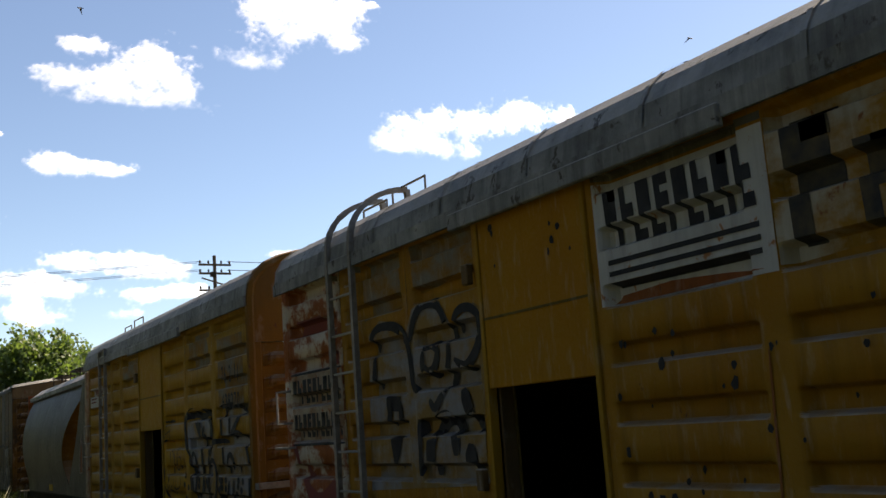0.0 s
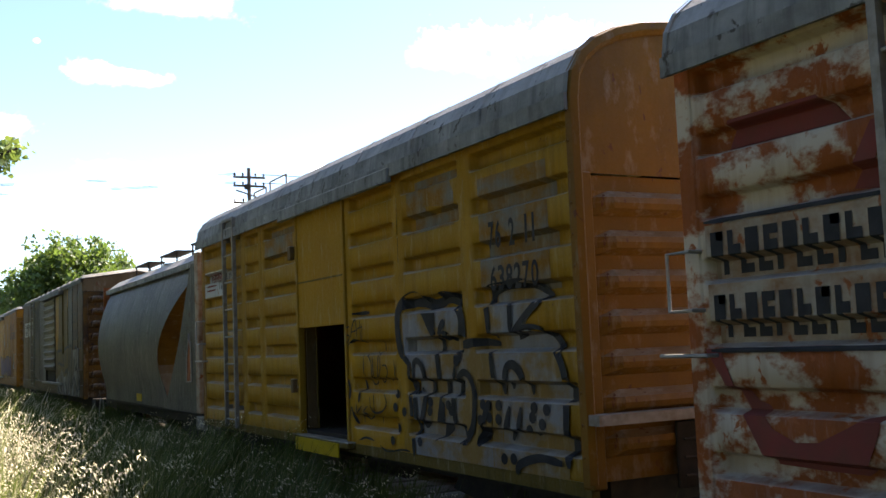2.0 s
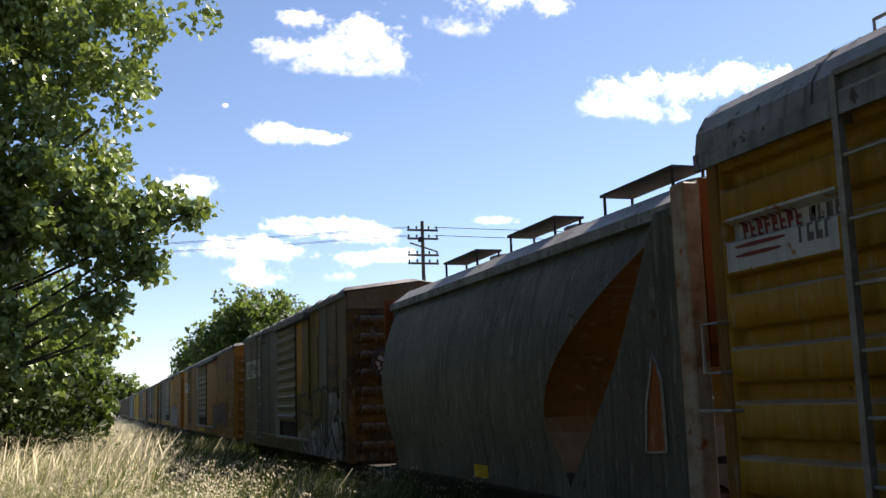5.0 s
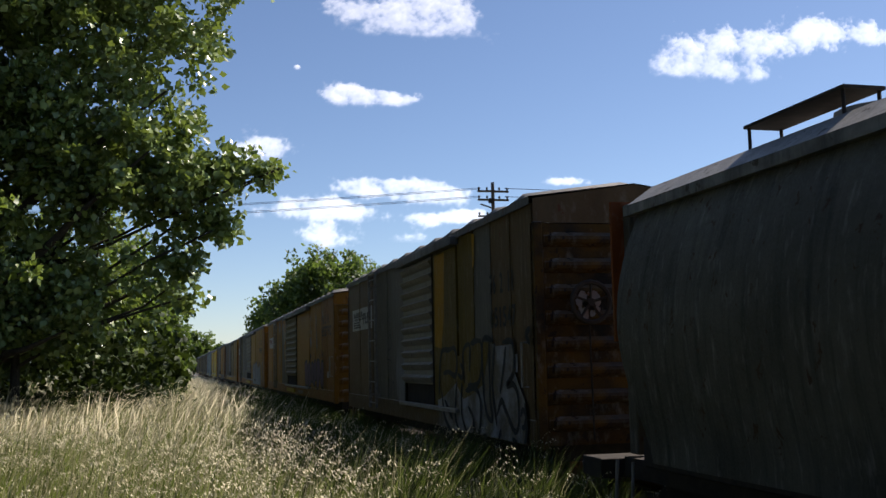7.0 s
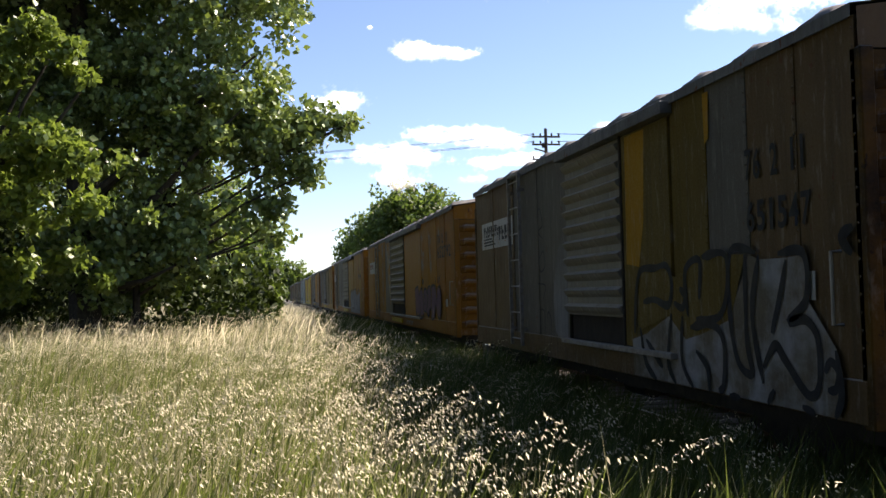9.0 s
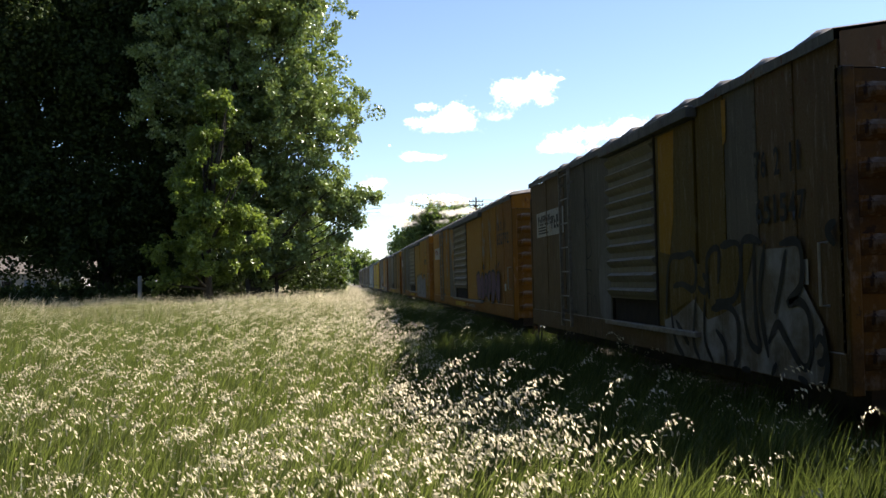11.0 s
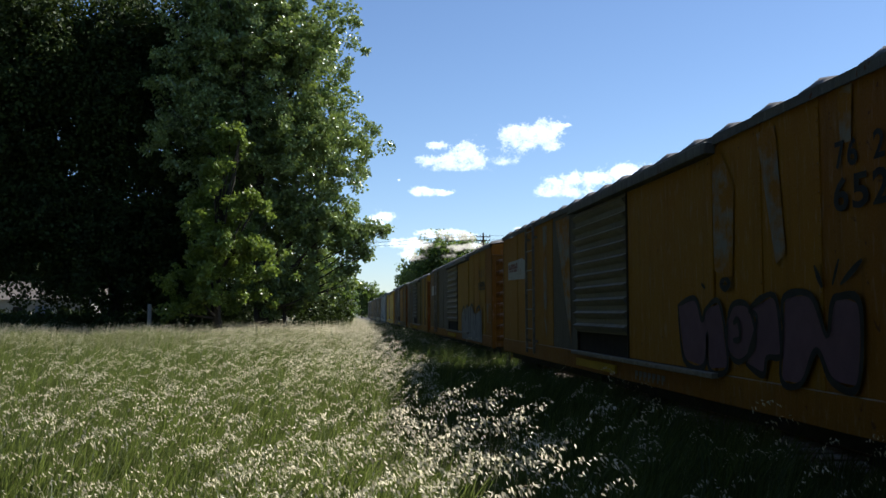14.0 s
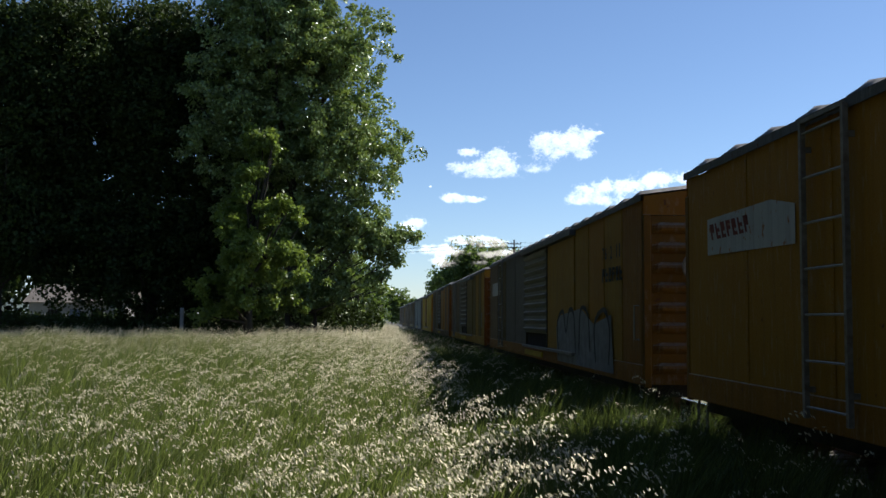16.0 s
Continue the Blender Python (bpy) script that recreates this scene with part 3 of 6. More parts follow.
    part("grab_iron", tube([(0.0, length - 0.1, 2.62), (-0.1, length - 0.1, 2.62), (-0.1, length + 0.12, 2.62), (-0.1, length + 0.12, 2.24), (-0.1, length - 0.1, 2.24), (0.0, length - 0.1, 2.24)], 0.014), M_RUNG, car)
    for z, y in ((3.35, p1 + 0.16), (1.62, p1 + 0.16)):
        part("door_stop", box(-0.07, -0.003, y - 0.05, y + 0.05, z - 0.09, z + 0.09, None, 0.01), M_BROWN, car)
    running_gear(car, length, z0)
    return car


def bites(car, y0, y1, z0, z1, n, depth, seed):
    """Rusted-through spots scattered over a flank."""
    rnd = random.Random(seed)
    bm = bmesh.new()
    for _ in range(n):
        y, z, r = rnd.uniform(y0, y1), rnd.uniform(z0, z1), rnd.uniform(0.010, 0.034)
        ring = [(y + r * rnd.uniform(0.6, 1.3) * math.cos(a), z + 1.5 * r * rnd.uniform(0.6, 1.2) * math.sin(a)) for a in [k * math.pi / 4 for k in range(8)]]
        x = min(depth(*p) for p in ring) - 0.006
        bm.faces.new([bm.verts.new((x, *p)) for p in ring])
    tagged(part("rust_pitting", bm, M_BLACK, car, "black rusted spots in the sheet"), kind="stuff")


def logo(car, y, z, w, h, bars, dark, depth=flat(0.0)):
    """The railway's sign: a white board with bars for its letters and three stripes below."""
    part("sign_board", patch(rect(y - w, y, z, z + h), depth, 0.005), M_WHITE, car, "dirty white painted sign")
    part("sign_letters", letter_bars(y - w * 0.08, z + h * 0.45, w * 0.5, h * 0.4, bars, -0.03, depth, 0.010), dark, car)
    bm = bmesh.new()
    for k in range(3):
        zz = z + h * (0.12 + 0.11 * k)
        join(bm, patch(rect(y - w * (0.46 - 0.05 * k), y - w * 0.08, zz, zz + h * 0.06), depth, 0.010))
    part("sign_stripes", bm, dark, car)
    part("sign_letters", letter_bars(y - w * 0.58, z + h * 0.25, w * 0.36, h * 0.5, 4, -0.03, depth, 0.010), dark, car)


def wagon_a():
    length, eave = 10.87, 3.86
    bays = [(0.0, 1.7, M_OCHRE), (1.7, 3.2, M_OCHRE), (3.2, 4.8, M_OCHRE), (6.3, 7.65, M_OCHRE), (7.65, 9.2, M_OCHRE), (9.2, length, M_PEELED)]
    car = grooved_boxcar("boxcar", 0.93, length, eave, "ochre grooved boxcar with graffiti, ladder hoop and half-open door", bays, (4.82, 6.3), (3.3, 6.55), M_END_AMBER, M_PEELED, True, (8.65, 9.25))
    d = groove_depth(bays)
    # painted sign beside the door
    part("sign_board", patch(rect(3.1, 4.72, 2.83, 3.72), d, 0.005), M_WHITE, car, "peeling white painted sign")
    part("sign_letters", letter_bars(4.58, 3.24, 1.42, 0.40, 8, -0.02, d, 0.010), M_BLACK, car)
    bm = bmesh.new()
    for z in (2.95, 3.03, 3.11):
        join(bm, patch(rect(3.2, 4.6, z, z + 0.035), d, 0.010))
    part("sign_stripes", bm, M_BLACK, car)
    part("sign_ground", patch([(3.09, 2.86), (3.09, 3.74), (1.72, 3.74), (1.72, 2.94), (2.4, 2.9)], d, 0.0045), M_SIGN_WORN, car, "sign ground worn to yellow and rust")
    part("sign_letters", letter_bars(2.96, 2.94, 0.46, 0.74, 1, -0.02, d, 0.010), M_FADED_BLACK, car, "tall faded black letter shape")
    part("sign_letters", letter_bars(2.48, 2.96, 1.05, 0.48, 3, -0.02, d, 0.010), M_FADED_BLACK, car, "faded black letter shapes")
    part("sign_rule", patch(rect(3.1, 4.72, 3.74, 3.79), d, 0.0055), M_GREY, car)
    part("sign_rust", patch([(3.2, 2.86), (4.66, 2.84), (4.6, 2.90), (4.1, 2.93), (3.6, 2.90)], d, 0.0075), M_RUSTRED, car, "rust bleeding along the sign's foot")
    # second sign at the far corner
    y0, y1 = 9.24, 10.72
    part("sign_ground", patch(rect(y0, y1, 2.0, 2.78), d, 0.004), M_SIGN_GROUND, car, "flaking white ground of the sign")
    for line in [[(y0, 1.98), (y1, 1.98)], [(y0, 2.80), (y1, 2.80)]]:
        part("sign_frame", strokes([line], 0.035, d, 0.012), M_BLACK, car)
    part("sign_letters", letter_bars(y1 - 0.05, 2.46, 1.36, 0.27, 9, 0.0, d, 0.010), M_BLACK, car)
    part("sign_letters", letter_bars(y1 - 0.05, 2.06, 1.36, 0.27, 10, 0.0, d, 0.010), M_BLACK, car)
    part("emblem", patch([(9.75, 3.42), (10.45, 3.42), (10.55, 3.25), (9.6, 3.25)], d, 0.008), M_RED, car, "faded red emblem")
    part("emblem", patch([(9.3, 3.2), (9.4, 3.2), (9.62, 2.86), (9.45, 2.84)], d, 0.008), M_RED, car)
    part("emblem", patch([(10.78, 1.99), (10.65, 1.99), (10.55, 1.77), (10.44, 1.67), (10.35, 1.64), (10.25, 1.51), (10.08, 1.44), (9.91, 1.45), (9.71, 1.54), (9.59, 1.6), (9.48, 1.62), (9.5, 1.53), (9.6, 1.32), (9.66, 1.28), (9.97, 1.28), (10.31, 1.29), (10.47, 1.56)], d, 0.008), M_RED, car)
    for outline in ([(6.4, 3.42), (7.5, 3.34), (7.55, 3.8), (6.4, 3.8)], [(7.75, 3.3), (8.6, 3.2), (8.6, 3.8), (7.8, 3.8)], [(0.2, 3.3), (1.4, 3.4), (1.5, 3.78), (0.2, 3.78)]):
        part("faded_patch", patch(outline, d, 0.003), M_FADED, car, "yellow paint worn to grey primer")
    # graffiti: grey fill with black outlines
    part("graffiti_fill", patch([(8.65, 1.49), (8.52, 3.05), (8.27, 3.17), (8.01, 3.13), (7.71, 2.98), (7.56, 3.2), (7.3, 3.26), (7.04, 3.21), (6.86, 2.97), (6.61, 3.04), (6.45, 3.11), (6.28, 3.03), (6.27, 2.78), (6.35, 2.56), (6.44, 1.57)], d, 0.006), M_SPRAY, car, "grey sprayed graffiti fill")
    graffiti(car, [[(8.48, 2.87), (8.42, 3.04), (8.24, 3.1), (7.92, 3.07), (7.71, 2.94), (7.64, 2.74), (7.61, 2.5), (7.53, 2.42)],
        [(7.63, 2.89), (7.52, 3.09), (7.36, 3.2), (7.14, 3.2), (7, 3.1), (6.92, 2.91), (6.91, 2.73), (6.96, 2.52), (7.03, 2.38)],
        [(7.38, 2.78), (7.4, 2.64), (7.29, 2.57), (7.18, 2.61), (7.11, 2.75), (7.21, 2.82), (7.38, 2.8)],
        [(7.31, 2.33), (7.22, 2.25), (7.06, 2.37)],
        [(8.38, 2.82), (8.44, 2.49)],
        [(7.53, 2.16), (7.54, 1.9), (7.56, 1.64)],
        [(8.15, 2.41), (8.12, 2.24), (8.18, 2.12)],
        [(7.9, 2.35), (7.88, 2.08)]], 0.10, d, 0.016, 0.03)
    graffiti(car, [[(6.79, 2.88), (6.77, 3.01), (6.66, 3.08), (6.49, 3.07), (6.37, 2.97), (6.4, 2.75), (6.62, 2.58), (6.82, 2.66)]], 0.10, d, 0.017, 0.03)
    graffiti(car, [[(7.37, 1.64), (7.34, 1.93), (7.19, 2.11), (7.01, 2.15), (6.9, 2.03), (6.9, 1.82)],
        [(6.69, 2.39), (6.62, 2.19), (6.53, 2.02)],
        [(6.63, 1.92), (6.66, 1.66)]], 0.17, d, 0.018, 0.03)
    for outline in [[(8.15, 2.41), (7.88, 2.39), (7.93, 2.25), (8.13, 2.26)],
        [(8.16, 2.02), (7.89, 2.01), (7.97, 1.83), (8.09, 1.69)]]:
        part("graffiti_wedge", patch(outline, d, 0.015), M_BLACK, car, "black sprayed wedge")
    bites(car, 0.6, 4.7, 1.2, 2.7, 64, d, 3)
    bites(car, 5.0, 6.2, 3.3, 3.7, 8, flat(-0.012), 4)
    for line in [[(3.25, 2.4), (3.3, 1.2)], [(1.75, 3.4), (1.8, 1.3)]]:
        part("weld_line", strokes([line], 0.02, d, 0.008), M_RUSTRED, car)
    return car


def wagon_b():
    length, eave = 10.87, 3.90
    bays = [(0.0, 1.76, M_YELLOW), (1.76, 3.2, M_YELLOW), (3.2, 4.6, M_YELLOW_CLEAN), (6.2, 7.72, M_YELLOW), (7.72, 8.6, M_YELLOW), (8.6, length, M_YELLOW)]
    car = grooved_boxcar("boxcar", 13.03, length, eave, "yellow grooved boxcar with black and grey graffiti, door half open", bays, (4.62, 6.2), (3.1, 6.55), M_END_AMBER, M_END_AMBER, False, (8.72, 9.25))
    d = groove_depth(bays)
    painted_digits(car, "76 2 11", 1.33, 2.90, 0.24, 0.76)
    painted_digits(car, "638270", 1.33, 2.53, 0.22, 0.76)
    part("number_ground", patch(rect(0.4, 1.5, 2.5, 3.55), d, 0.003), M_FADED, car, "grey patch of faded paint")
    part("faded_patch", patch(rect(1.95, 2.95, 3.2, 3.75), d, 0.003), M_FADED, car)
    part("faded_patch", patch([(6.35, 3.4), (7.55, 3.36), (7.5, 3.75), (6.4, 3.75)], d, 0.003), M_FADED, car)
    part("graffiti_fill", patch([(3.15, 2.41), (3.0, 2.45), (2.0, 2.43), (1.93, 2.28), (1.97, 2.05), (1.84, 2.06), (1.41, 2.05), (1.41, 1.0), (2.93, 1.0), (2.97, 1.9), (3.12, 2.0)], d, 0.006), M_SPRAY, car, "thin grey sprayed graffiti fill")
    part("graffiti_fill", patch([(0.27, 1.0), (0.28, 1.57), (0.34, 1.92), (0.52, 2.14), (0.86, 2.19), (0.54, 2.44), (0.78, 2.52), (1.38, 2.51), (1.40, 2.05), (1.40, 1.0)], d, 0.0062), M_SPRAY, car, "thin grey sprayed graffiti fill")
    graffiti(car, [[(3.14, 1.96), (3.22, 2.14), (3.24, 2.36), (3.17, 2.48), (3, 2.54), (2.79, 2.54), (2.6, 2.48), (2.41, 2.49), (2.27, 2.53), (2.1, 2.51), (1.95, 2.44), (1.88, 2.32), (1.88, 2.16), (1.95, 2.02), (2.03, 1.88)]], 0.15, d, 0.016, 0.03)
    for outline in [[(2.7, 2.4), (2.4, 2.39), (2.42, 2.26), (2.47, 2.14), (2.57, 2.24)],
        [(2.36, 1.57), (2.26, 1.52), (2.27, 1.27), (2.48, 1.15), (2.43, 1.35)]]:
        part("graffiti_wedge", patch(outline, d, 0.015), M_BLACK, car, "black sprayed wedge")
    graffiti(car, [[(3.14, 1.96), (3.01, 1.9), (3.02, 1.71), (2.98, 1.47), (2.96, 1.19), (2.95, 0.98)],
        [(2.45, 2.26), (2.41, 2.09), (2.37, 1.89), (2.34, 1.7), (2.33, 1.55)],
        [(2.21, 2.31), (2.29, 2.24), (2.31, 2.16), (2.21, 2.17), (2.11, 2.13)],
        [(2.9, 1.72), (2.9, 1.87), (2.83, 1.93), (2.73, 1.89), (2.65, 1.75), (2.64, 1.63), (2.68, 1.5), (2.76, 1.34), (2.84, 1.3), (2.88, 1.43), (2.9, 1.66)],
        [(2.03, 1.88), (2.07, 1.67), (2.08, 1.48), (2.03, 1.3), (1.96, 1.17)],
        [(2.06, 1.64), (1.97, 1.77), (1.86, 1.82), (1.76, 1.78), (1.69, 1.67), (1.69, 1.52), (1.73, 1.34), (1.82, 1.24), (1.94, 1.17)]], 0.085, d, 0.017, 0.03)
    graffiti(car, [[(1.39, 2.12), (1.41, 2.32), (1.41, 2.52), (1.14, 2.57), (0.78, 2.56), (0.52, 2.46)],
        [(0.49, 2.46), (0.8, 2.29), (1.04, 2.13)],
        [(1.03, 2.42), (1.03, 2.3), (1.04, 2.16)],
        [(1.04, 2.11), (0.81, 2.19), (0.56, 2.16), (0.4, 2.04), (0.27, 1.83), (0.26, 1.57), (0.28, 1.3), (0.26, 1.09)],
        [(1.88, 2.07), (1.62, 2.09), (1.35, 2.07)],
        [(1.17, 1.68), (1.13, 1.85), (1.01, 1.89), (0.89, 1.8), (0.86, 1.64)],
        [(1.38, 2.02), (1.35, 1.82), (1.31, 1.63)],
        [(1.42, 1.57), (1.53, 1.42), (1.65, 1.17)],
        [(1.09, 1.54), (1.21, 1.24)],
        [(0.91, 1.54), (0.98, 1.31)],
        [(1.01, 0.98), (0.95, 1.07), (0.65, 1.14), (0.34, 1.12)]], 0.085, d, 0.016, 0.03)
    for y, z in [(3.29, 1.59), (3.36, 1.45), (3.15, 1.41), (3.29, 1.24), (2.82, 1.13), (2.56, 1.53), (2.58, 1.44), (2.19, 1.51), (2.14, 1.46), (1.55, 1.54), (1.6, 1.4), (3.45, 1.1), (1.45, 1.53), (1.28, 1.54), (1.45, 1.43), (1.29, 1.42), (0.72, 1.54), (0.54, 1.53), (0.75, 1.46), (0.61, 1.41), (0.8, 1.35), (1.22, 1.09), (1.07, 1.1)]:
        part("graffiti_dot", patch([(y + 0.055 * math.cos(k * 0.7), z + 0.05 * math.sin(k * 0.7)) for k in range(9)], d, 0.014), M_BLACK, car, "black sprayed dot")
    graffiti(car, [[(4.52, 2.33), (4.64, 2.3), (4.65, 2.24), (4.53, 2.22), (4.58, 2.15), (4.69, 2.15)],
        [(4.49, 2.2), (4.43, 2.34), (4.34, 2.39), (4.31, 2.2)],
        [(4.46, 2.26), (4.29, 2.28)],
        [(4.22, 2.42), (4.2, 2.17)],
        [(4.31, 2.29), (4.14, 2.32)],
        [(4.17, 2.35), (4.16, 2.21), (4.23, 2.14), (4.31, 2.17)],
        [(4.58, 2.11), (4.4, 2.17), (4.23, 2.14)],
        [(4.14, 2), (4.12, 1.71), (3.98, 1.69), (3.93, 1.9), (4.06, 2.02)],
        [(3.9, 2.05), (3.88, 1.78), (3.8, 1.7), (3.7, 1.85), (3.72, 2.02)],
        [(3.75, 2.17), (3.75, 1.96), (3.78, 1.73)],
        [(3.6, 1.71), (3.51, 1.8), (3.55, 1.88), (3.65, 1.88)]], 0.022, d, 0.014, 0.03, M_BLACK, "thin black scrawled tag")
    graffiti(car, [[(3.36, 1.94), (3.33, 1.66)],
        [(4.01, 1.54), (3.99, 1.42), (3.86, 1.37), (3.68, 1.4), (3.58, 1.48), (3.63, 1.58)],
        [(3.91, 1.63), (3.89, 1.25)],
        [(4.61, 1.21), (4.52, 1.41), (4.46, 1.22)],
        [(4.38, 1.45), (4.39, 1.23)],
        [(4.23, 1.43), (4.36, 1.34), (4.21, 1.28)],
        [(4.07, 1.44), (4.18, 1.37), (4.07, 1.34), (4.21, 1.28)],
        [(4.32, 1.05), (4.13, 1.09), (3.91, 1.07)],
        [(3.76, 1.03), (3.57, 0.98), (3.24, 1.02), (3.03, 1.02)]], 0.022, d, 0.014, 0.03, M_BLACK, "thin black scrawled tag")
    graffiti(car, [[(4.61, 1.72), (4.55, 1.63), (4.58, 1.5)],
        [(4.34, 1.72), (4.28, 1.61), (4.32, 1.47)],
        [(4.48, 2.47), (4.17, 2.47)]], 0.055, d, 0.014, 0.03, M_BLACK, "thick black scrawled tag")
    part("sign_board", patch(rect(9.45, 10.72, 3.0, 3.42), d, 0.005), M_WHITE, car, "white painted sign with red letters")
    part("sign_letters", letter_bars(10.62, 3.24, 0.72, 0.14, 8, -0.02, d, 0.010), M_RED, car)
    part("sign_letters", letter_bars(9.85, 3.1, 0.36, 0.26, 4, 0.0, d, 0.010), M_GREY, car)
    part("sign_stripes", strokes([[(10.6, 3.18), (10.0, 3.18)], [(10.6, 3.11), (10.05, 3.11)]], 0.03, d, 0.010), M_RED, car)
    return car


def hopper():
    """A grey covered hopper with bulging sides."""
    length = 10.3
    car = wagon("hopper_wagon", 24.35, "grey-green covered hopper wagon with bulging sides and roof walkways", "hopper wagon")

    def flank(v):
        if v < 0.10:
            return 0.08
        if v < 0.50:
            return 0.08 - 0.14 * math.sin(math.pi / 2 * (v - 0.10) / 0.40)
        return 0.40 - 0.46 * math.sin(math.pi * min(1.0, max(0.0, v * 0.86 + 0.10))) ** 0.8

    def near_edge(v):
        return 0.45 + 2.55 * math.sin(math.pi / 2 * min(1.0, (1 - v) * 1.35)) - 0.45 * max(0.0, (0.3 - v) / 0.3)
    rows, cols = 14, 16
    for mirror in (0, 1):
        bm = bmesh.new()
        g = []
        for i in range(rows + 1):
            v = i / rows                                 # 0 at the sill, 1 at the roof
            z = 1.04 + 2.68 * v
            y0 = near_edge(v)
            y1 = length - 0.62 - 0.55 * (1 - v) ** 2.5
            x = flank(v)
            g.append([bm.verts.new((x if not mirror else 3.0 - x, y0 + (y1 - y0) * j / cols, z)) for j in range(cols + 1)])
        for i in range(rows):
            for j in range(cols):
                bm.faces.new((g[i][j], g[i][j + 1], g[i + 1][j + 1], g[i + 1][j]))
        bmesh.ops.recalc_face_normals(bm, faces=bm.faces)
        for f in bm.faces:
            f.smooth = True
        part("tank_side", bm, M_TANK, car, "bulging grey-green steel side")
    # sloping end sheets behind the curved edge
    for y_top, y_bot in ((0.42, 2.75), (length - 0.7, length - 1.3)):
        bm = bmesh.new()
        g = []
        for i in range(17):
            v = i / 16
            z = 1.04 + 2.68 * v
            y = near_edge(v) + 0.05 if y_top < 5 else y_bot + (y_top - y_bot) * v - 0.12
            e = flank(v) + 0.02
            g.append([bm.verts.new((x, y, z)) for x in (e, 1.5, 3.0 - e)])
        for i in range(16):
            for j in range(2):
                bm.faces.new((g[i][j], g[i][j + 1], g[i + 1][j + 1], g[i + 1][j]))
        part("end_slope", bm, M_END_AMBER, car, "rust-orange sloping end sheet")
    part("sill", box(0.10, 0.22, 0.2, length - 0.9, 0.98, 1.3, None, 0.015), M_STEEL, car)
    part("sill", box(2.78, 2.90, 0.2, length - 0.9, 0.98, 1.3, None, 0.015), M_STEEL, car)
    part("yellow_plate", box(0.066, 0.077, 5.0, 5.5, 1.10, 1.26), M_SIGNAL, car, "bright yellow plate")
    roof = [(0.30, 3.70), (0.24, 3.80), (0.55, 4.02), (1.0, 4.16), (1.5, 4.20), (2.0, 4.16), (2.45, 4.02), (2.76, 3.80), (2.70, 3.70)]
    bm = sweep(roof, 0.25, length - 0.45)
    part("roof", bm, M_ROOF, car, "lead-grey curved roof")
    bm = bmesh.new()
    for x, z in ((0.26, 3.74), (2.74, 3.74)):
        box(x - 0.05, x + 0.05, 0.2, length - 0.4, z - 0.06, z + 0.05, bm)
    part("roof_edge", bm, M_ROOF, car)
    for y, s in ((0.0, 1), (length - 0.25, -1)):
        for x in ((0.02, 2.82) if y < 1 else (0.35, 2.5)):
            part("end_post", box(x, x + 0.16, y, y + 0.22, 1.04, 3.86, None, 0.015), M_SIGN_GROUND if y < 1 else M_TANK, car, "pale rusty corner post")
        part("end_sheet", box(0.2, 2.8, y + (0.02 if y < 1 else 0.16), y + (0.06 if y < 1 else 0.2), 2.3, 3.9), M_RUSTRED, car)
        part("end_platform", box(-0.02, 3.02, y - 0.42 if y < 1 else y + 0.2, y + 0.1 if y < 1 else y + 0.72, 0.78, 1.0, None, 0.01), M_LADDER if y < 1 else M_STEEL, car)
    # triangular gusset with an opening
    for y0, y1 in ((0.22, 2.62),):
        bm = bmesh.new()
        pts = [(y0, 1.04), (y1, 1.04), (y0 + 1.15, 2.4), (y0 + 0.30, 3.68), (y0, 3.68)]
        a = [bm.verts.new((0.03, *p)) for p in pts]
        b = [bm.verts.new((0.07, *p)) for p in pts]
        bm.faces.new(a), bm.faces.new(b[::-1])
        for i in range(5):
            bm.faces.new((a[i], b[i], b[(i + 1) % 5], a[(i + 1) % 5]))
        bmesh.ops.recalc_face_normals(bm, faces=bm.faces)
        part("gusset", bm, M_TANK, car, "grey triangular side plate")
        c = y0 + 0.42
        s = 1 if y1 > y0 else -1
        bm = bmesh.new()
        ring = [(c - s * 0.12, 1.6), (c + s * 0.22, 1.58), (c + s * 0.18, 2.0), (c + s * 0.02, 2.45), (c - s * 0.1, 2.2)]
        bm.faces.new([bm.verts.new((0.026, *p)) for p in ring])
        part("gusset_opening", bm, M_RUSTRED, car, "rust-dark opening in the plate")
        part("opening_lip", tube([(0.02, *p) for p in ring + ring[:1]], 0.018, None, 4), M_LADDER, car)
    for y0, y1 in ((1.0, 2.5), (3.7, 5.2), (6.4, 7.9)):
        part("walkway", box(0.55, 0.95, y0, y1, 4.23, 4.26), M_STEEL, car, "dark steel roof walkway")
        for y in (y0 + 0.05, y1 - 0.05):
            for x in (0.58, 0.92):
                part("walkway_post", tube([(x, y, 3.92), (x, y, 4.23)], 0.018, None, 5), M_STEEL, car)
        part("hatch", tube([(1.5, (y0 + y1) / 2, 4.1), (1.5, (y0 + y1) / 2, 4.27)], 0.42, None, 16), M_ROOF, car)
    for c in (3.6, 6.3):
        bm = bmesh.new()
        bmesh.ops.create_cone(bm, cap_ends=True, segments=4, radius1=0.5, radius2=1.3, depth=0.8, matrix=Matrix.Translation((1.5, c, 0.98)) @ Matrix.Rotation(radians(45), 4, "Z"))
        part("discharge_chute", bm, M_STEEL, car)
    running_gear(car, length, 1.02)
    return car


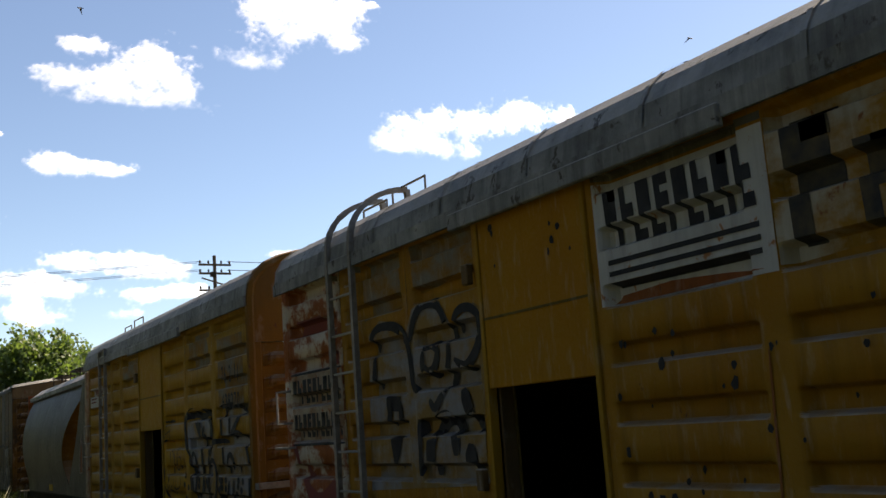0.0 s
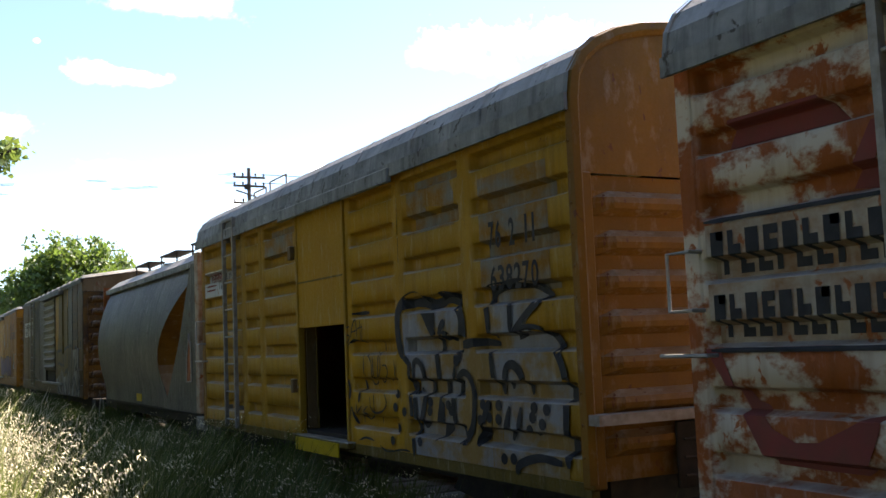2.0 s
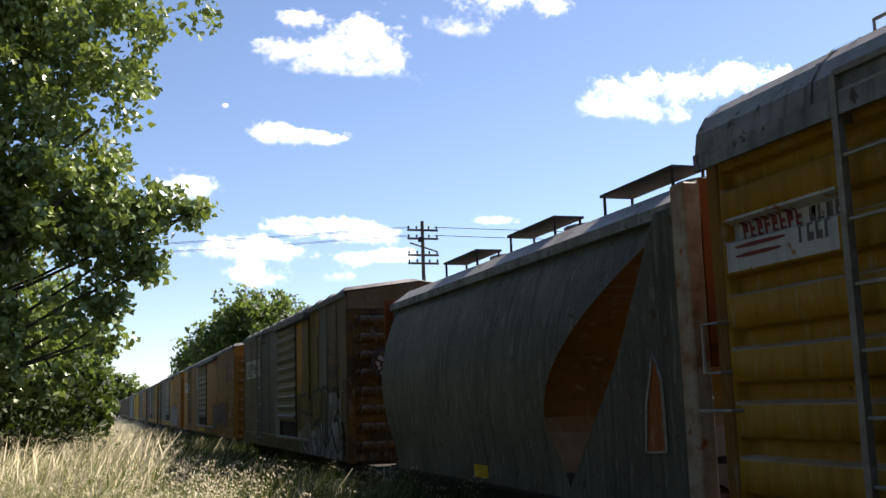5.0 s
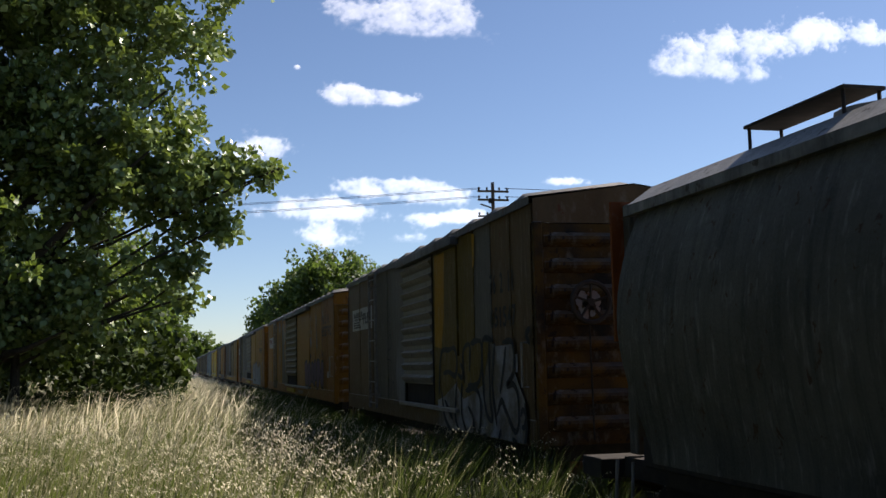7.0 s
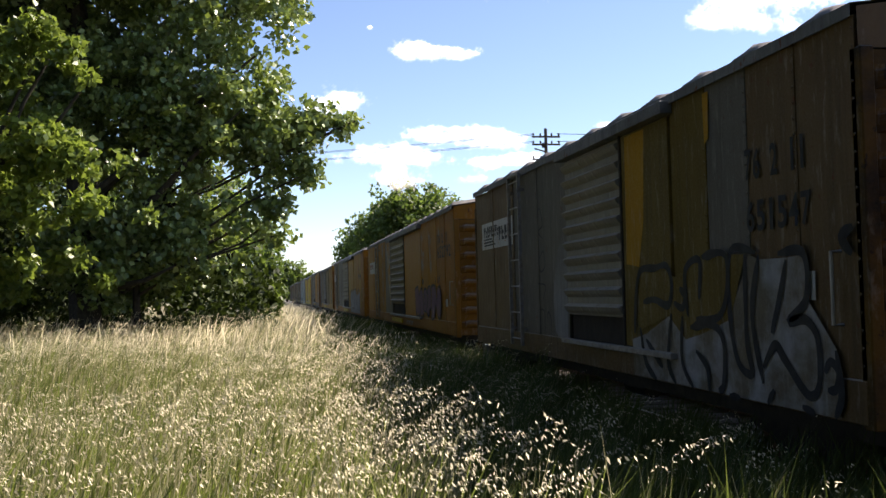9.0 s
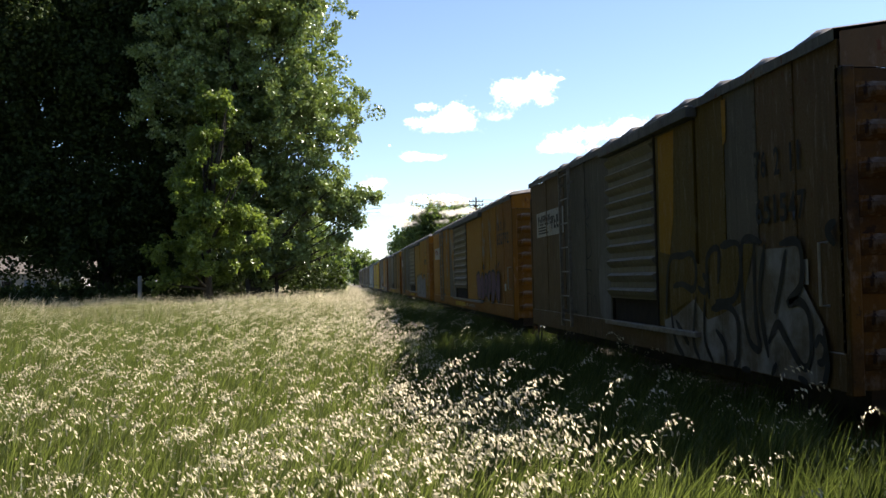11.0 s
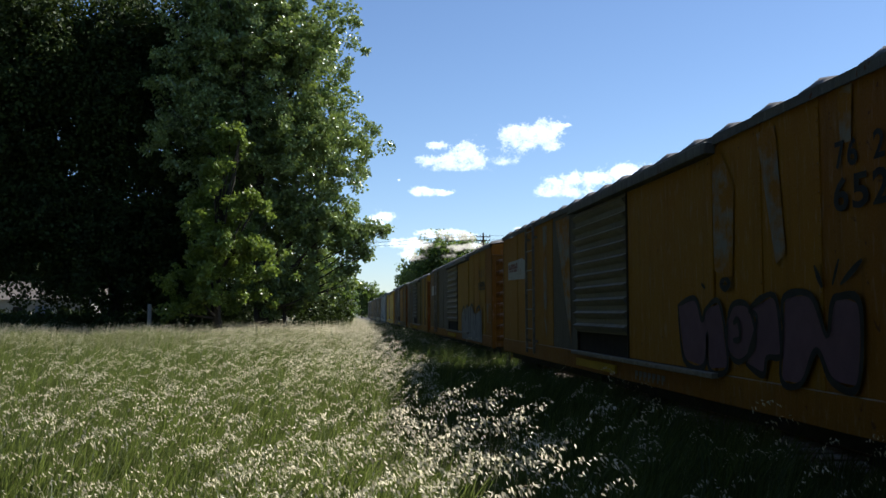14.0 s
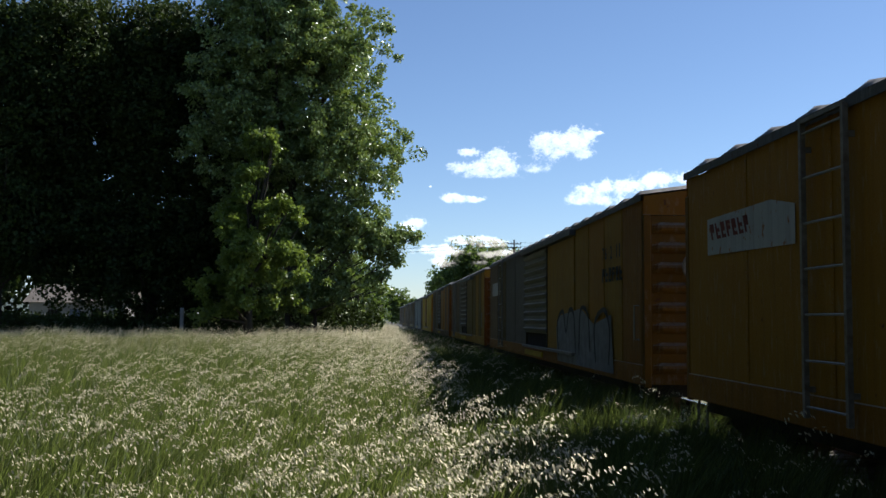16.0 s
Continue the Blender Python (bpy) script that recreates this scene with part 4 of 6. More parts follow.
def panelled_boxcar(name, at, length, eave, label, near, far, door, door_mat, end_mat, ladder_y, roof_mat=M_ROOF_DARK, sill_mat=None, ladder_rungs=7):
    """A boxcar with riveted flat side panels, a corrugated sliding door and a ribbed roof. near and far: colours of the panels."""
    car = wagon(name, at, label)
    z0 = 0.98
    d0, d1, bay = door           # the door leaf from d0 to d1; the doorway's plain leaf reaches down to bay
    spans = []
    for a, b, mats in ((0.06, bay, near), (d1, length - 0.06, far)):
        n = len(mats)
        spans += [(a + (b - a) * k / n, a + (b - a) * (k + 1) / n, mats[k]) for k in range(n)]
    rnd = random.Random(int(at * 10))
    for y0, y1, mat in spans:
        part("side_panel", box(0.0, 0.04, y0, y1 - 0.004, z0 + 0.34, eave, None, 0.004), mat, car)
        x = -0.012
        part("seam_strip", box(x, 0.0, y0 - 0.035, y0 + 0.035, z0 + 0.34, eave), mat, car)
        bm = bmesh.new()
        for k in range(20):
            disc(-0.02, y0, z0 + 0.45 + (eave - z0 - 0.55) * k / 19, 0.014, 0.012, bm, 5)
        tagged(part("rivets", bm, mat, car), kind="stuff")
    part("lower_sill", box(-0.016, 0.05, 0.03, length - 0.03, z0 - 0.02, z0 + 0.338, None, 0.01), sill_mat or near[0], car)
    # plain leaf and corrugated leaf of the door
    part("plain_leaf", box(-0.03, 0.03, bay + 0.02, d0 - 0.05, z0 + 0.36, eave - 0.14, None, 0.006), near[-1], car)
    part("door_leaf", box(-0.02, 0.02, d0, d1, z0 + 0.72, eave - 0.14, None, 0.006), door_mat, car, "corrugated sliding door leaf")
    # Near-black sheet painted as the shade in the gap below the leaf.
    part("doorway", box(0.045, 0.06, d0, d1, z0 + 0.345, z0 + 0.75), M_INSIDE_AND_GAP, car, "near-black sheet for the shaded gap under the raised door leaf")
    ribs, me = 10, None
    for k in range(ribs):
        z = z0 + 0.82 + (eave - z0 - 1.08) * k / (ribs - 1)
        if me is None:
            bm = bmesh.new()
            rows = [[bm.verts.new((-0.021 - q, y, zz)) for zz, q in ((-0.075, 0.0), (-0.03, 0.05), (0.03, 0.085), (0.075, 0.0))] for y in (d0 + 0.03, d1 - 0.03)]
            for i in range(3):
                bm.faces.new((rows[0][i], rows[0][i + 1], rows[1][i + 1], rows[1][i]))
            bm.faces.new(rows[0][::-1]), bm.faces.new(rows[1])
            bmesh.ops.recalc_face_normals(bm, faces=bm.faces)
            me = part("door_rib", bm, door_mat, car, "", (0, 0, z)).data
        else:
            part_of("door_rib", me, None, car, "", (0, 0, z))
    part("door_post", box(-0.055, 0.0, d0 - 0.05, d0 - 0.005, z0 + 0.34, eave - 0.1), M_STEEL, car)
    part("door_track", box(-0.16, -0.005, bay - 0.1, d1 + 0.1, eave - 0.13, eave + 0.02, None, 0.01), roof_mat, car, "dark hood over the door track")
    part("door_rail", box(-0.12, -0.02, bay - 0.1, d1 + 0.1, z0 + 0.28, z0 + 0.35, None, 0.008), M_LADDER, car)
    if length > 16:
        part("door_step", box(-0.06, -0.02, d0 + 0.2 * (d1 - d0), d1 - 0.1, z0 + 0.06, z0 + 0.2), M_SIGNAL, car, "yellow plate under the door")
    part("far_side", box(2.95, 3.0, 0, length, z0, eave), near[0], car)
    part("floor", box(0.07, 2.94, 0.07, length - 0.07, z0, z0 + 0.06), M_INSIDE_AND_GAP, car)
    # pitched roof with raised cross ribs
    n = max(9, int(length / 1.2))
    prof = [(-0.05, eave - 0.02), (-0.05, eave + 0.09), (1.5, eave + 0.30), (3.05, eave + 0.09), (3.05, eave - 0.02)]
    for k in range(n):
        ya, yb = length * k / n, length * (k + 1) / n
        part("roof_panel", sweep(prof, ya, yb - 0.006), roof_mat, car)
    rib_mesh = None
    w = length / n * 0.27
    for k in range(n):
        y = length * (k + 0.5) / n
        if rib_mesh is None:
            bm = bmesh.new()
            rows = []
            for x, z, e in ((-0.02, eave + 0.085, 0.35), (0.10, eave + 0.105, 1.0), (1.5, eave + 0.30, 1.0), (2.90, eave + 0.105, 1.0), (3.02, eave + 0.085, 0.35)):
                rows.append([bm.verts.new((x, w * s, z + 0.12 * e * q)) for s, q in ((-1, 0), (-0.6, 0.75), (0, 1), (0.6, 0.75), (1, 0))])
            for r0, r1 in zip(rows, rows[1:]):
                for i in range(4):
                    bm.faces.new((r0[i], r0[i + 1], r1[i + 1], r1[i]))
            bm.faces.new(rows[0]), bm.faces.new(rows[-1][::-1])
            bmesh.ops.recalc_face_normals(bm, faces=bm.faces)
            for f in bm.faces:
                f.smooth = True
            rib_mesh = part("roof_rib", bm, roof_mat, car, "", (0, y, 0)).data
        else:
            part_of("roof_rib", rib_mesh, None, car, "", (0, y, 0))
    for y, s in ((0.0, -1), (length, 1)):
        ribbed_end(car, y, s, z0, eave - 0.28, end_mat, 8)
        bm = bmesh.new()
        pts = [(0.0, eave - 0.27), (0.0, eave + 0.06), (1.5, eave + 0.28), (3.0, eave + 0.06), (3.0, eave - 0.27)]
        bm.faces.new([bm.verts.new((x, y + s * 0.012, z)) for x, z in pts])
        part("end_gable", bm, near[0], car)
    ladder(car, ladder_y[0], ladder_y[1], z0 + 0.1, eave + 0.02, ladder_rungs)
    part("grab_iron", tube([(0.0, 0.35, 2.35), (-0.09, 0.35, 2.35), (-0.09, 0.35, 1.75), (0.0, 0.35, 1.75)], 0.016), M_RUNG, car)
    part("roof_handrail", tube([(0.3, length - 1.6, eave + 0.1), (0.3, length - 1.6, eave + 0.22), (0.3, length - 0.9, eave + 0.22), (0.3, length - 0.9, eave + 0.1)], 0.014), M_LADDER, car)
    running_gear(car, length, z0)
    return car


def brake_wheel(car, x, z, r, mat, label):
    """Spoked hand brake wheel on the end wall, with its chain rod below."""
    wheel = part("brake_wheel", tube([(x + r * math.cos(k * 0.3927), -0.24, z + r * math.sin(k * 0.3927)) for k in range(17)], r * 0.13, None, 6), mat, car, label)
    for k in range(5):
        c, s = math.cos(k * 1.2566 + 0.3), math.sin(k * 1.2566 + 0.3)
        part("spoke", tube([(x, -0.22, z), (x + r * 0.95 * c, -0.24, z + r * 0.95 * s)], r * 0.07, None, 5), mat, wheel)
    part("hub", tube([(x, -0.26, z), (x, -0.06, z)], r * 0.2, None, 8), M_STEEL, wheel)
    part("brake_rod", tube([(x, -0.16, z - 0.02), (x + 0.02, -0.15, 1.05)], 0.014, None, 5), M_STEEL, car)


def wagon_c():
    length, eave = 15.3, 4.22
    car = panelled_boxcar("boxcar", 36.65, length, eave, "weathered grey-brown boxcar with outlined graffiti and corrugated door",
                          [M_BROWN, M_BROWN, M_GREY, M_OLIVE], [M_GREY, M_GREY, M_BROWN, M_BROWN], (5.5, 8.1, 3.85), M_DOOR, M_END_SOOT, (10.8, 11.6))
    painted_digits(car, "76 2 11", 1.95, 3.1, 0.30, 1.15, -0.024)
    painted_digits(car, "651547", 1.95, 2.6, 0.30, 1.2, -0.024)
    part("yellow_streak", patch([(4.6, 4.05), (5.3, 4.05), (5.35, 2.4), (4.9, 2.35), (4.7, 2.9)], flat(-0.03), 0.004), M_YELLOW_CLEAN, car, "patch of old yellow paint")
    part("yellow_streak", patch([(2.75, 4.15), (2.9, 4.15), (2.88, 3.6), (2.78, 3.65)], flat(-0.012), 0.004), M_YELLOW_CLEAN, car)
    w = flat(-0.034)
    part("graffiti_fill", patch([(5.2, 1.43), (4.7, 1.52), (3.96, 1.75), (3.49, 1.5), (3.03, 1.58), (2.34, 1.78), (1.92, 2.39), (1.7, 2.33), (1.17, 2.33), (0.87, 2.35), (0.84, 1.96), (0.64, 1.77), (0.4, 1.54), (0.37, 0.98), (1.09, 0.98), (2.42, 0.98), (3.55, 0.98), (5.16, 0.98)], w, 0.004), M_SPRAY_WHITE, car, "pale grey sprayed graffiti fill")
    part("graffiti_fill", patch([(4.93, 1.55), (4.82, 2.3), (4.25, 2.35), (3.75, 2.2), (3.04, 2.4), (2.42, 2.41), (1.98, 2.39), (2.34, 1.75), (3.03, 1.58), (3.49, 1.5), (3.96, 1.75)], w, 0.007), M_OLIVE, car, "mustard sprayed graffiti fill")
    graffiti(car, [[(5.09, 1.51), (5.01, 2.01), (4.82, 2.3), (4.35, 2.32), (3.99, 2.34), (3.84, 2.14), (3.95, 1.88), (4.38, 1.94), (4.76, 1.91)],
        [(4.89, 1.59), (4.73, 1.17), (4.39, 0.98)],
        [(4.7, 1.45), (4.18, 1.14)],
        [(3.87, 1.78), (4, 1.22), (3.79, 0.98)],
        [(3.55, 1.76), (3.59, 1.25), (3.31, 0.98)],
        [(3.39, 1.76), (3.43, 2.26), (3.04, 2.37), (3.08, 1.95)],
        [(2.97, 2.4), (2.42, 2.41), (2.38, 2.06), (2.6, 1.77), (3.17, 1.73)],
        [(3.6, 2.07), (3.45, 1.98), (3.54, 1.85), (3.78, 1.91)],
        [(3.33, 1.64), (2.74, 1.68), (2.49, 1.49), (2.53, 1.08), (2.66, 1.01)],
        [(3.2, 1.39), (2.92, 1.23), (2.88, 0.98)]], 0.10, w, 0.012, 0.04)
    graffiti(car, [[(1.75, 2.4), (2.29, 2.43), (2.34, 1.78), (2.19, 1.33), (1.9, 1.24), (1.99, 1.57), (1.98, 2.39)],
        [(1.69, 2.38), (1.86, 1.79), (1.68, 1.16)],
        [(1.32, 2.37), (0.87, 2.36), (0.84, 1.96), (1.16, 1.76), (0.87, 1.78), (0.68, 1.62), (0.68, 1.24), (0.87, 1.13), (1.24, 1.4), (1.43, 1.53), (1.67, 1.31)],
        [(1.48, 1.64), (1.29, 2.01), (1.17, 2.31)],
        [(0.58, 1.34), (0.49, 1.44), (0.37, 1.36), (0.42, 1.22), (0.55, 1.2)],
        [(0.4, 1.54), (0.34, 1.18), (0.45, 0.98)],
        [(2.41, 0.98), (2.17, 0.98)],
        [(1.6, 0.98), (1.47, 1.12)],
        [(0.76, 0.98), (0.97, 1.02)],
        [(0.08, 2.54), (0.25, 2.46), (0.11, 2.32)]], 0.10, w, 0.012, 0.04)
    part("sprayed_cloud", patch([(8.2, 1.3), (8.15, 2.7), (8.35, 3.0), (8.8, 2.6), (9.0, 1.9), (8.9, 1.4), (8.5, 1.2)], flat(0), 0.004), M_THIN_SPRAY, car, "thin pale sprayed patch")
    graffiti(car, [[(9.9, 3.3), (9.7, 3.5), (9.5, 3.2), (9.8, 3.1), (9.5, 2.95)], [(9.8, 2.6), (9.5, 2.75), (9.4, 2.5), (9.7, 2.4), (9.8, 2.6)], [(9.9, 2.2), (9.4, 2.15), (9.6, 1.9)], [(9.8, 1.2), (9.8, 1.7), (9.5, 1.7), (9.5, 1.3)], [(9.4, 1.3), (9.3, 1.7), (9.1, 1.6), (9.1, 1.2)]], 0.03, flat(-0.012), 0.010, 0.05, M_BLACK, "thin black scrawled tag")
    logo(car, 14.6, 2.98, 2.9, 0.56, 8, M_BLACK)
    brake_wheel(car, 0.70, 2.86, 0.27, M_STEEL, "rusty hand brake wheel before a white daub")
    for k in range(9):
        a = 0.7 * k + 0.15
        c, q = (0.70 + 0.135 * math.cos(a), 2.84 + 0.135 * math.sin(a)), 0.05 + 0.025 * math.sin(k * 2.3)
        part("white_daub", patch_end([(c[0] + q * (1 + 0.3 * math.sin(k + 3 * j)) * math.cos(j * 0.9), c[1] + 1.2 * q * math.sin(j * 0.9)) for j in range(7)], -0.15 - 0.002 * k), M_WHITE, car, "flaking white paint on the brake gear")
    part("tag_sticker", patch(rect(0.72, 0.95, 1.95, 2.2), flat(-0.02), 0.006), M_WHITE, car)
    part("tag_sticker", patch(rect(0.7, 0.9, 1.55, 1.75), flat(-0.02), 0.006), M_WHITE, car)
    return car


def patch_end(outline, y):
    bm = bmesh.new()
    bm.faces.new([bm.verts.new((x, y, z)) for x, z in outline])
    return bm


def wagon_d():
    length, eave = 23.3, 4.2
    car = panelled_boxcar("boxcar", 54.7, length, eave, "orange-yellow boxcar with pink graffiti and corrugated door",
                          [M_RUST_AMBER, M_RUST_AMBER, M_AMBER, M_AMBER], [M_GREY, M_AMBER, M_AMBER, M_AMBER], (9.75, 13.6, 5.8), M_DOOR, M_END_AMBER, (17.9, 18.9))
    painted_digits(car, "76 2 11", 2.55, 3.42, 0.26, 1.6, -0.024)
    painted_digits(car, "652792", 2.6, 3.02, 0.32, 2.1, -0.024)
    w = flat(-0.012)
    for pts in ([(5.6, 4.15), (5.9, 4.15), (5.8, 2.6), (5.2, 2.5), (5.1, 3.6)], [(3.9, 4.1), (4.4, 4.1), (4.2, 3.4), (3.95, 2.6), (3.7, 2.7)], [(2.2, 4.18), (2.5, 4.18), (2.45, 3.65), (2.25, 3.65)],
                [(14.2, 4.1), (15.6, 4.1), (14.6, 2.2), (14.1, 1.4)], [(16.6, 4.1), (17.1, 4.1), (17.0, 1.5), (16.7, 1.5)]):
        part("primer_patch", patch(pts, w, 0.005, 0.12), M_PRIMER, car, "bare grey primer patch")
    w = flat(-0.03)
    letters = [[(7.18, 2.18), (6.49, 2.27), (6.23, 1.99), (6.06, 2.13), (5.58, 2.19), (5.37, 1.42), (6.0, 1.37), (6.04, 1.81), (6.19, 1.39), (6.96, 1.45)],
        [(5.34, 1.99), (5.13, 2.18), (4.7, 2.16), (4.5, 1.87), (4.59, 1.66), (5.01, 1.5), (5.36, 1.64)],
        [(4.79, 1.49), (4.44, 2.0), (4.65, 2.12), (3.96, 2.26), (3.81, 1.69), (3.89, 1.6), (4.19, 1.58), (4.31, 1.39)],
        [(3.75, 1.92), (3.71, 2.24), (3.09, 2.25), (2.78, 1.86), (2.66, 2.15), (2.51, 2.23), (2.12, 2.15), (2.2, 1.42), (2.7, 1.43), (3.0, 1.71), (3.36, 1.36), (3.83, 1.37)]]
    for pts in letters:
        part("graffiti_letter", patch(pts, w, 0.005), M_PINK, car, "faded pink graffiti letter")
    graffiti(car, [p + p[:1] for p in letters] + [[(6.21, 2.45), (6.08, 2.39)],
        [(5.38, 2.49), (5.23, 2.43), (5.38, 2.37), (5.53, 2.43), (5.38, 2.49)],
        [(3.0, 2.54), (2.84, 2.32)],
        [(2.49, 2.58), (2.63, 2.34)],
        [(2.06, 2.55), (2.47, 2.34)],
        [(5.14, 1.95), (4.99, 1.99), (4.94, 1.78), (5.15, 1.75)]], 0.085, w, 0.010, 0.05)
    part("tag_sticker", patch(rect(1.05, 1.35, 1.7, 1.9), flat(-0.02), 0.006), M_WHITE, car)
    part("sign_board", patch([(22.3, 3.0), (22.3, 3.5), (20.0, 3.52), (19.3, 3.4), (19.3, 2.95)], flat(-0.012), 0.006), M_WHITE, car, "half-erased white painted sign")
    part("sign_letters", letter_bars(22.1, 3.2, 1.5, 0.22, 7, -0.1, flat(-0.012), 0.011), M_RED, car)
    brake_wheel(car, 0.87, 3.02, 0.24, M_LADDER, "grey hand brake wheel on the end wall")
    for k in range(7):
        part("stencil_mark", letter_bars(9.4 - 0.23 * k, 1.02, 0.22, 0.14, 1, 0.0, flat(-0.02)), M_CHALK, car, "chalk-white stencilled mark")
    return car


def wagon_e():
    length, eave = 24.4, 4.2
    car = panelled_boxcar("boxcar", 80.5, length, eave, "olive-yellow boxcar with grey far half and faint graffiti",
                          [M_RUST_AMBER, M_YELLOW, M_AMBER, M_YELLOW], [M_GREY, M_GREY, M_OLIVE, M_BROWN], (10.0, 14.2, 6.2), M_DOOR, M_END_AMBER, (19.6, 20.6))
    painted_digits(car, "76 2 11", 3.2, 3.3, 0.26, 1.6, -0.024)
    brake_wheel(car, 0.87, 3.02, 0.24, M_LADDER, "grey hand brake wheel on the end wall")
    part("painted_number", letter_bars(3.2, 2.85, 1.8, 0.28, 6, 0.0, flat(-0.02)), M_BLACK, car)
    part("graffiti_fill", patch([(2.2, 1.05), (2.4, 2.2), (4.0, 2.0), (5.4, 2.35), (8.0, 2.2), (8.6, 1.9), (8.4, 1.05)], flat(-0.03), 0.004, 0.2), M_CHALK, car, "grey sprayed graffiti fill")
    graffiti(car, [[(8.2, 1.2), (8.4, 2.0), (7.6, 2.3), (7.2, 1.8), (6.8, 2.3), (6.2, 2.2), (6.0, 1.3)], [(5.6, 1.3), (5.4, 2.3), (4.6, 2.2), (4.4, 1.4)], [(3.8, 1.2), (3.9, 2.0), (3.0, 2.3), (2.5, 1.9), (2.6, 1.2)]], 0.12, flat(-0.03), 0.010, 0.05)
    part("sign_board", patch(rect(20.9, 23.4, 3.0, 3.5), flat(-0.012), 0.006), M_WHITE, car, "small white painted sign")
    return car


def far_wagons():
    tints = [("mustard boxcar with grey door", [M_YELLOW, M_OLIVE], [M_GREY, M_BROWN], M_GREY, M_ORANGE), ("grey-brown boxcar with rusty stripes", [M_BROWN, M_AMBER], [M_BROWN, M_GREY], M_GREY, M_ORANGE),
             ("bright yellow boxcar with clean paint", [M_SIGNAL, M_SIGNAL], [M_SIGNAL, M_SIGNAL], M_YELLOW_CLEAN, M_AMBER), ("pale blue boxcar with grey door", [M_PALEBLUE, M_PALEBLUE], [M_PALEBLUE, M_GREY], M_PALEBLUE, M_GREY),
             ("olive boxcar with faded panels", [M_OLIVE, M_BROWN], [M_OLIVE, M_OLIVE], M_GREY, M_BROWN), ("dull brown boxcar far down the track", [M_BROWN, M_BROWN], [M_OLIVE, M_BROWN], M_BROWN, M_BROWN),
             ("ochre boxcar far down the track", [M_YELLOW, M_OLIVE], [M_OLIVE, M_BROWN], M_GREY, M_AMBER), ("dark brown boxcar at the tail", [M_BROWN, M_BROWN], [M_BROWN, M_BROWN], M_BROWN, M_BROWN)]
    at = 107.2
    for k, (label, near, far, door, end) in enumerate(tints):
        length = 20.0
        car = panelled_boxcar("boxcar", at, length, 4.2 + (0.05 if k % 2 else -0.04), label, near * 2, far * 2, (8.5, 12.0, 5.4), door, end, (16.2, 17.0))
        brake_wheel(car, 0.95, 3.0, 0.26, M_STEEL, "rusty hand brake wheel")
        at += length + 2.2


wagon_a()
wagon_b()
hopper()
wagon_c()
wagon_d()
wagon_e()
far_wagons()


# ---------------------------------------------------------------- ground and track
def smooth(a, b, v):
    t = min(1.0, max(0.0, (v - a) / (b - a)))
    return t * t * (3 - 2 * t)


def ground_z(x, y):
    """The field lies level beside the track and rises a little away from it and towards the trees."""
    rise = 0.62 * smooth(-32, 40, y)
    return rise * (1 - smooth(0.2, 4.0, x)) + 0.10 * noise.noise((x * 0.15, y * 0.15, 0))


def soil_material():
    m, nt, bsdf = material("dry_grassy_soil_far")
    a, b, c = noise_of(nt, 1.5, 6), noise_of(nt, 0.08, 4), noise_of(nt, 0.5, 4, (1, 0.25, 1))
    col = mix(nt, ramp(nt, a, [(0.3, grey(0)), (0.7, grey(1))]), (0.045, 0.055, 0.018), (0.105, 0.10, 0.042))
    col = mix(nt, ramp(nt, b, [(0.4, grey(0)), (0.65, grey(0.7))]), col, (0.04, 0.06, 0.018))
    col = mix(nt, ramp(nt, c, [(0.45, grey(0)), (0.7, grey(0.8))]), col, (0.17, 0.155, 0.085))
    nt.links.new(col, bsdf.inputs["Base Color"])
    bsdf.inputs["Roughness"].default_value = 0.95
    bump(nt, bsdf, a, 0.6, 0.1)
    return m


def ground():
    xs = [-2500, -800, -300, -120, -70] + [-50 + 2 * k for k in range(23)] + [-3 + 0.7 * k for k in range(12)] + [6, 8, 12, 20, 40, 90, 300, 800, 2500]
    ys = [-2500, -700, -200, -90, -60] + [-48 + 2.5 * k for k in range(46)] + [75, 90, 120, 180, 300, 700, 2500]
    bm = bmesh.new()
    v = [[bm.verts.new((x, y, ground_z(x, y))) for y in ys] for x in xs]
    for i in range(len(xs) - 1):
        for j in range(len(ys) - 1):
            bm.faces.new((v[i][j], v[i + 1][j], v[i + 1][j + 1], v[i][j + 1]))
    for f in bm.faces:
        f.smooth = True
    return tagged(part("ground", bm, soil_material()), "dry grassy field rising gently beside the track", "ground", kind="structure")


ground()
TRACK = SIDE + WIDE / 2
bm = sweep([(TRACK - 2.3, -0.1), (TRACK - 1.6, 0.14), (TRACK + 1.6, 0.14), (TRACK + 2.3, -0.1)], -130, 420)
tagged(part("ballast", bm, M_STONE), "grey stone ballast under the track", "track bed", kind="structure")
track = thing("track", "rusty rails on weathered sleepers", "railway track", kind="structure")
for x in (TRACK - 0.84, TRACK + 0.84):
    bm = sweep([(x - 0.07, 0.16), (x - 0.07, 0.18), (x - 0.012, 0.20), (x - 0.012, 0.27), (x - 0.035, 0.285), (x - 0.035, 0.315), (x + 0.035, 0.315), (x + 0.035, 0.285), (x + 0.012, 0.27), (x + 0.012, 0.20), (x + 0.07, 0.18), (x + 0.07, 0.16)], -130, 420, None, True)
    part("rail", bm, M_RAIL, track, "rusty steel rail")
    part("rail_head", box(x - 0.032, x + 0.032, -130, 420, 0.317, 0.322), M_SHINE, track, "polished running surface")
me = None
for k in range(190):
    y = -42 + 0.66 * k
    if me is None:
        me = part("sleeper", box(TRACK - 1.35, TRACK + 1.35, -0.12, 0.12, 0.05, 0.165, None, 0.01), M_SLEEPER, track, "", (0, y, 0)).data
    else:
        part_of("sleeper", me, None, track, "", (0, y, 0))


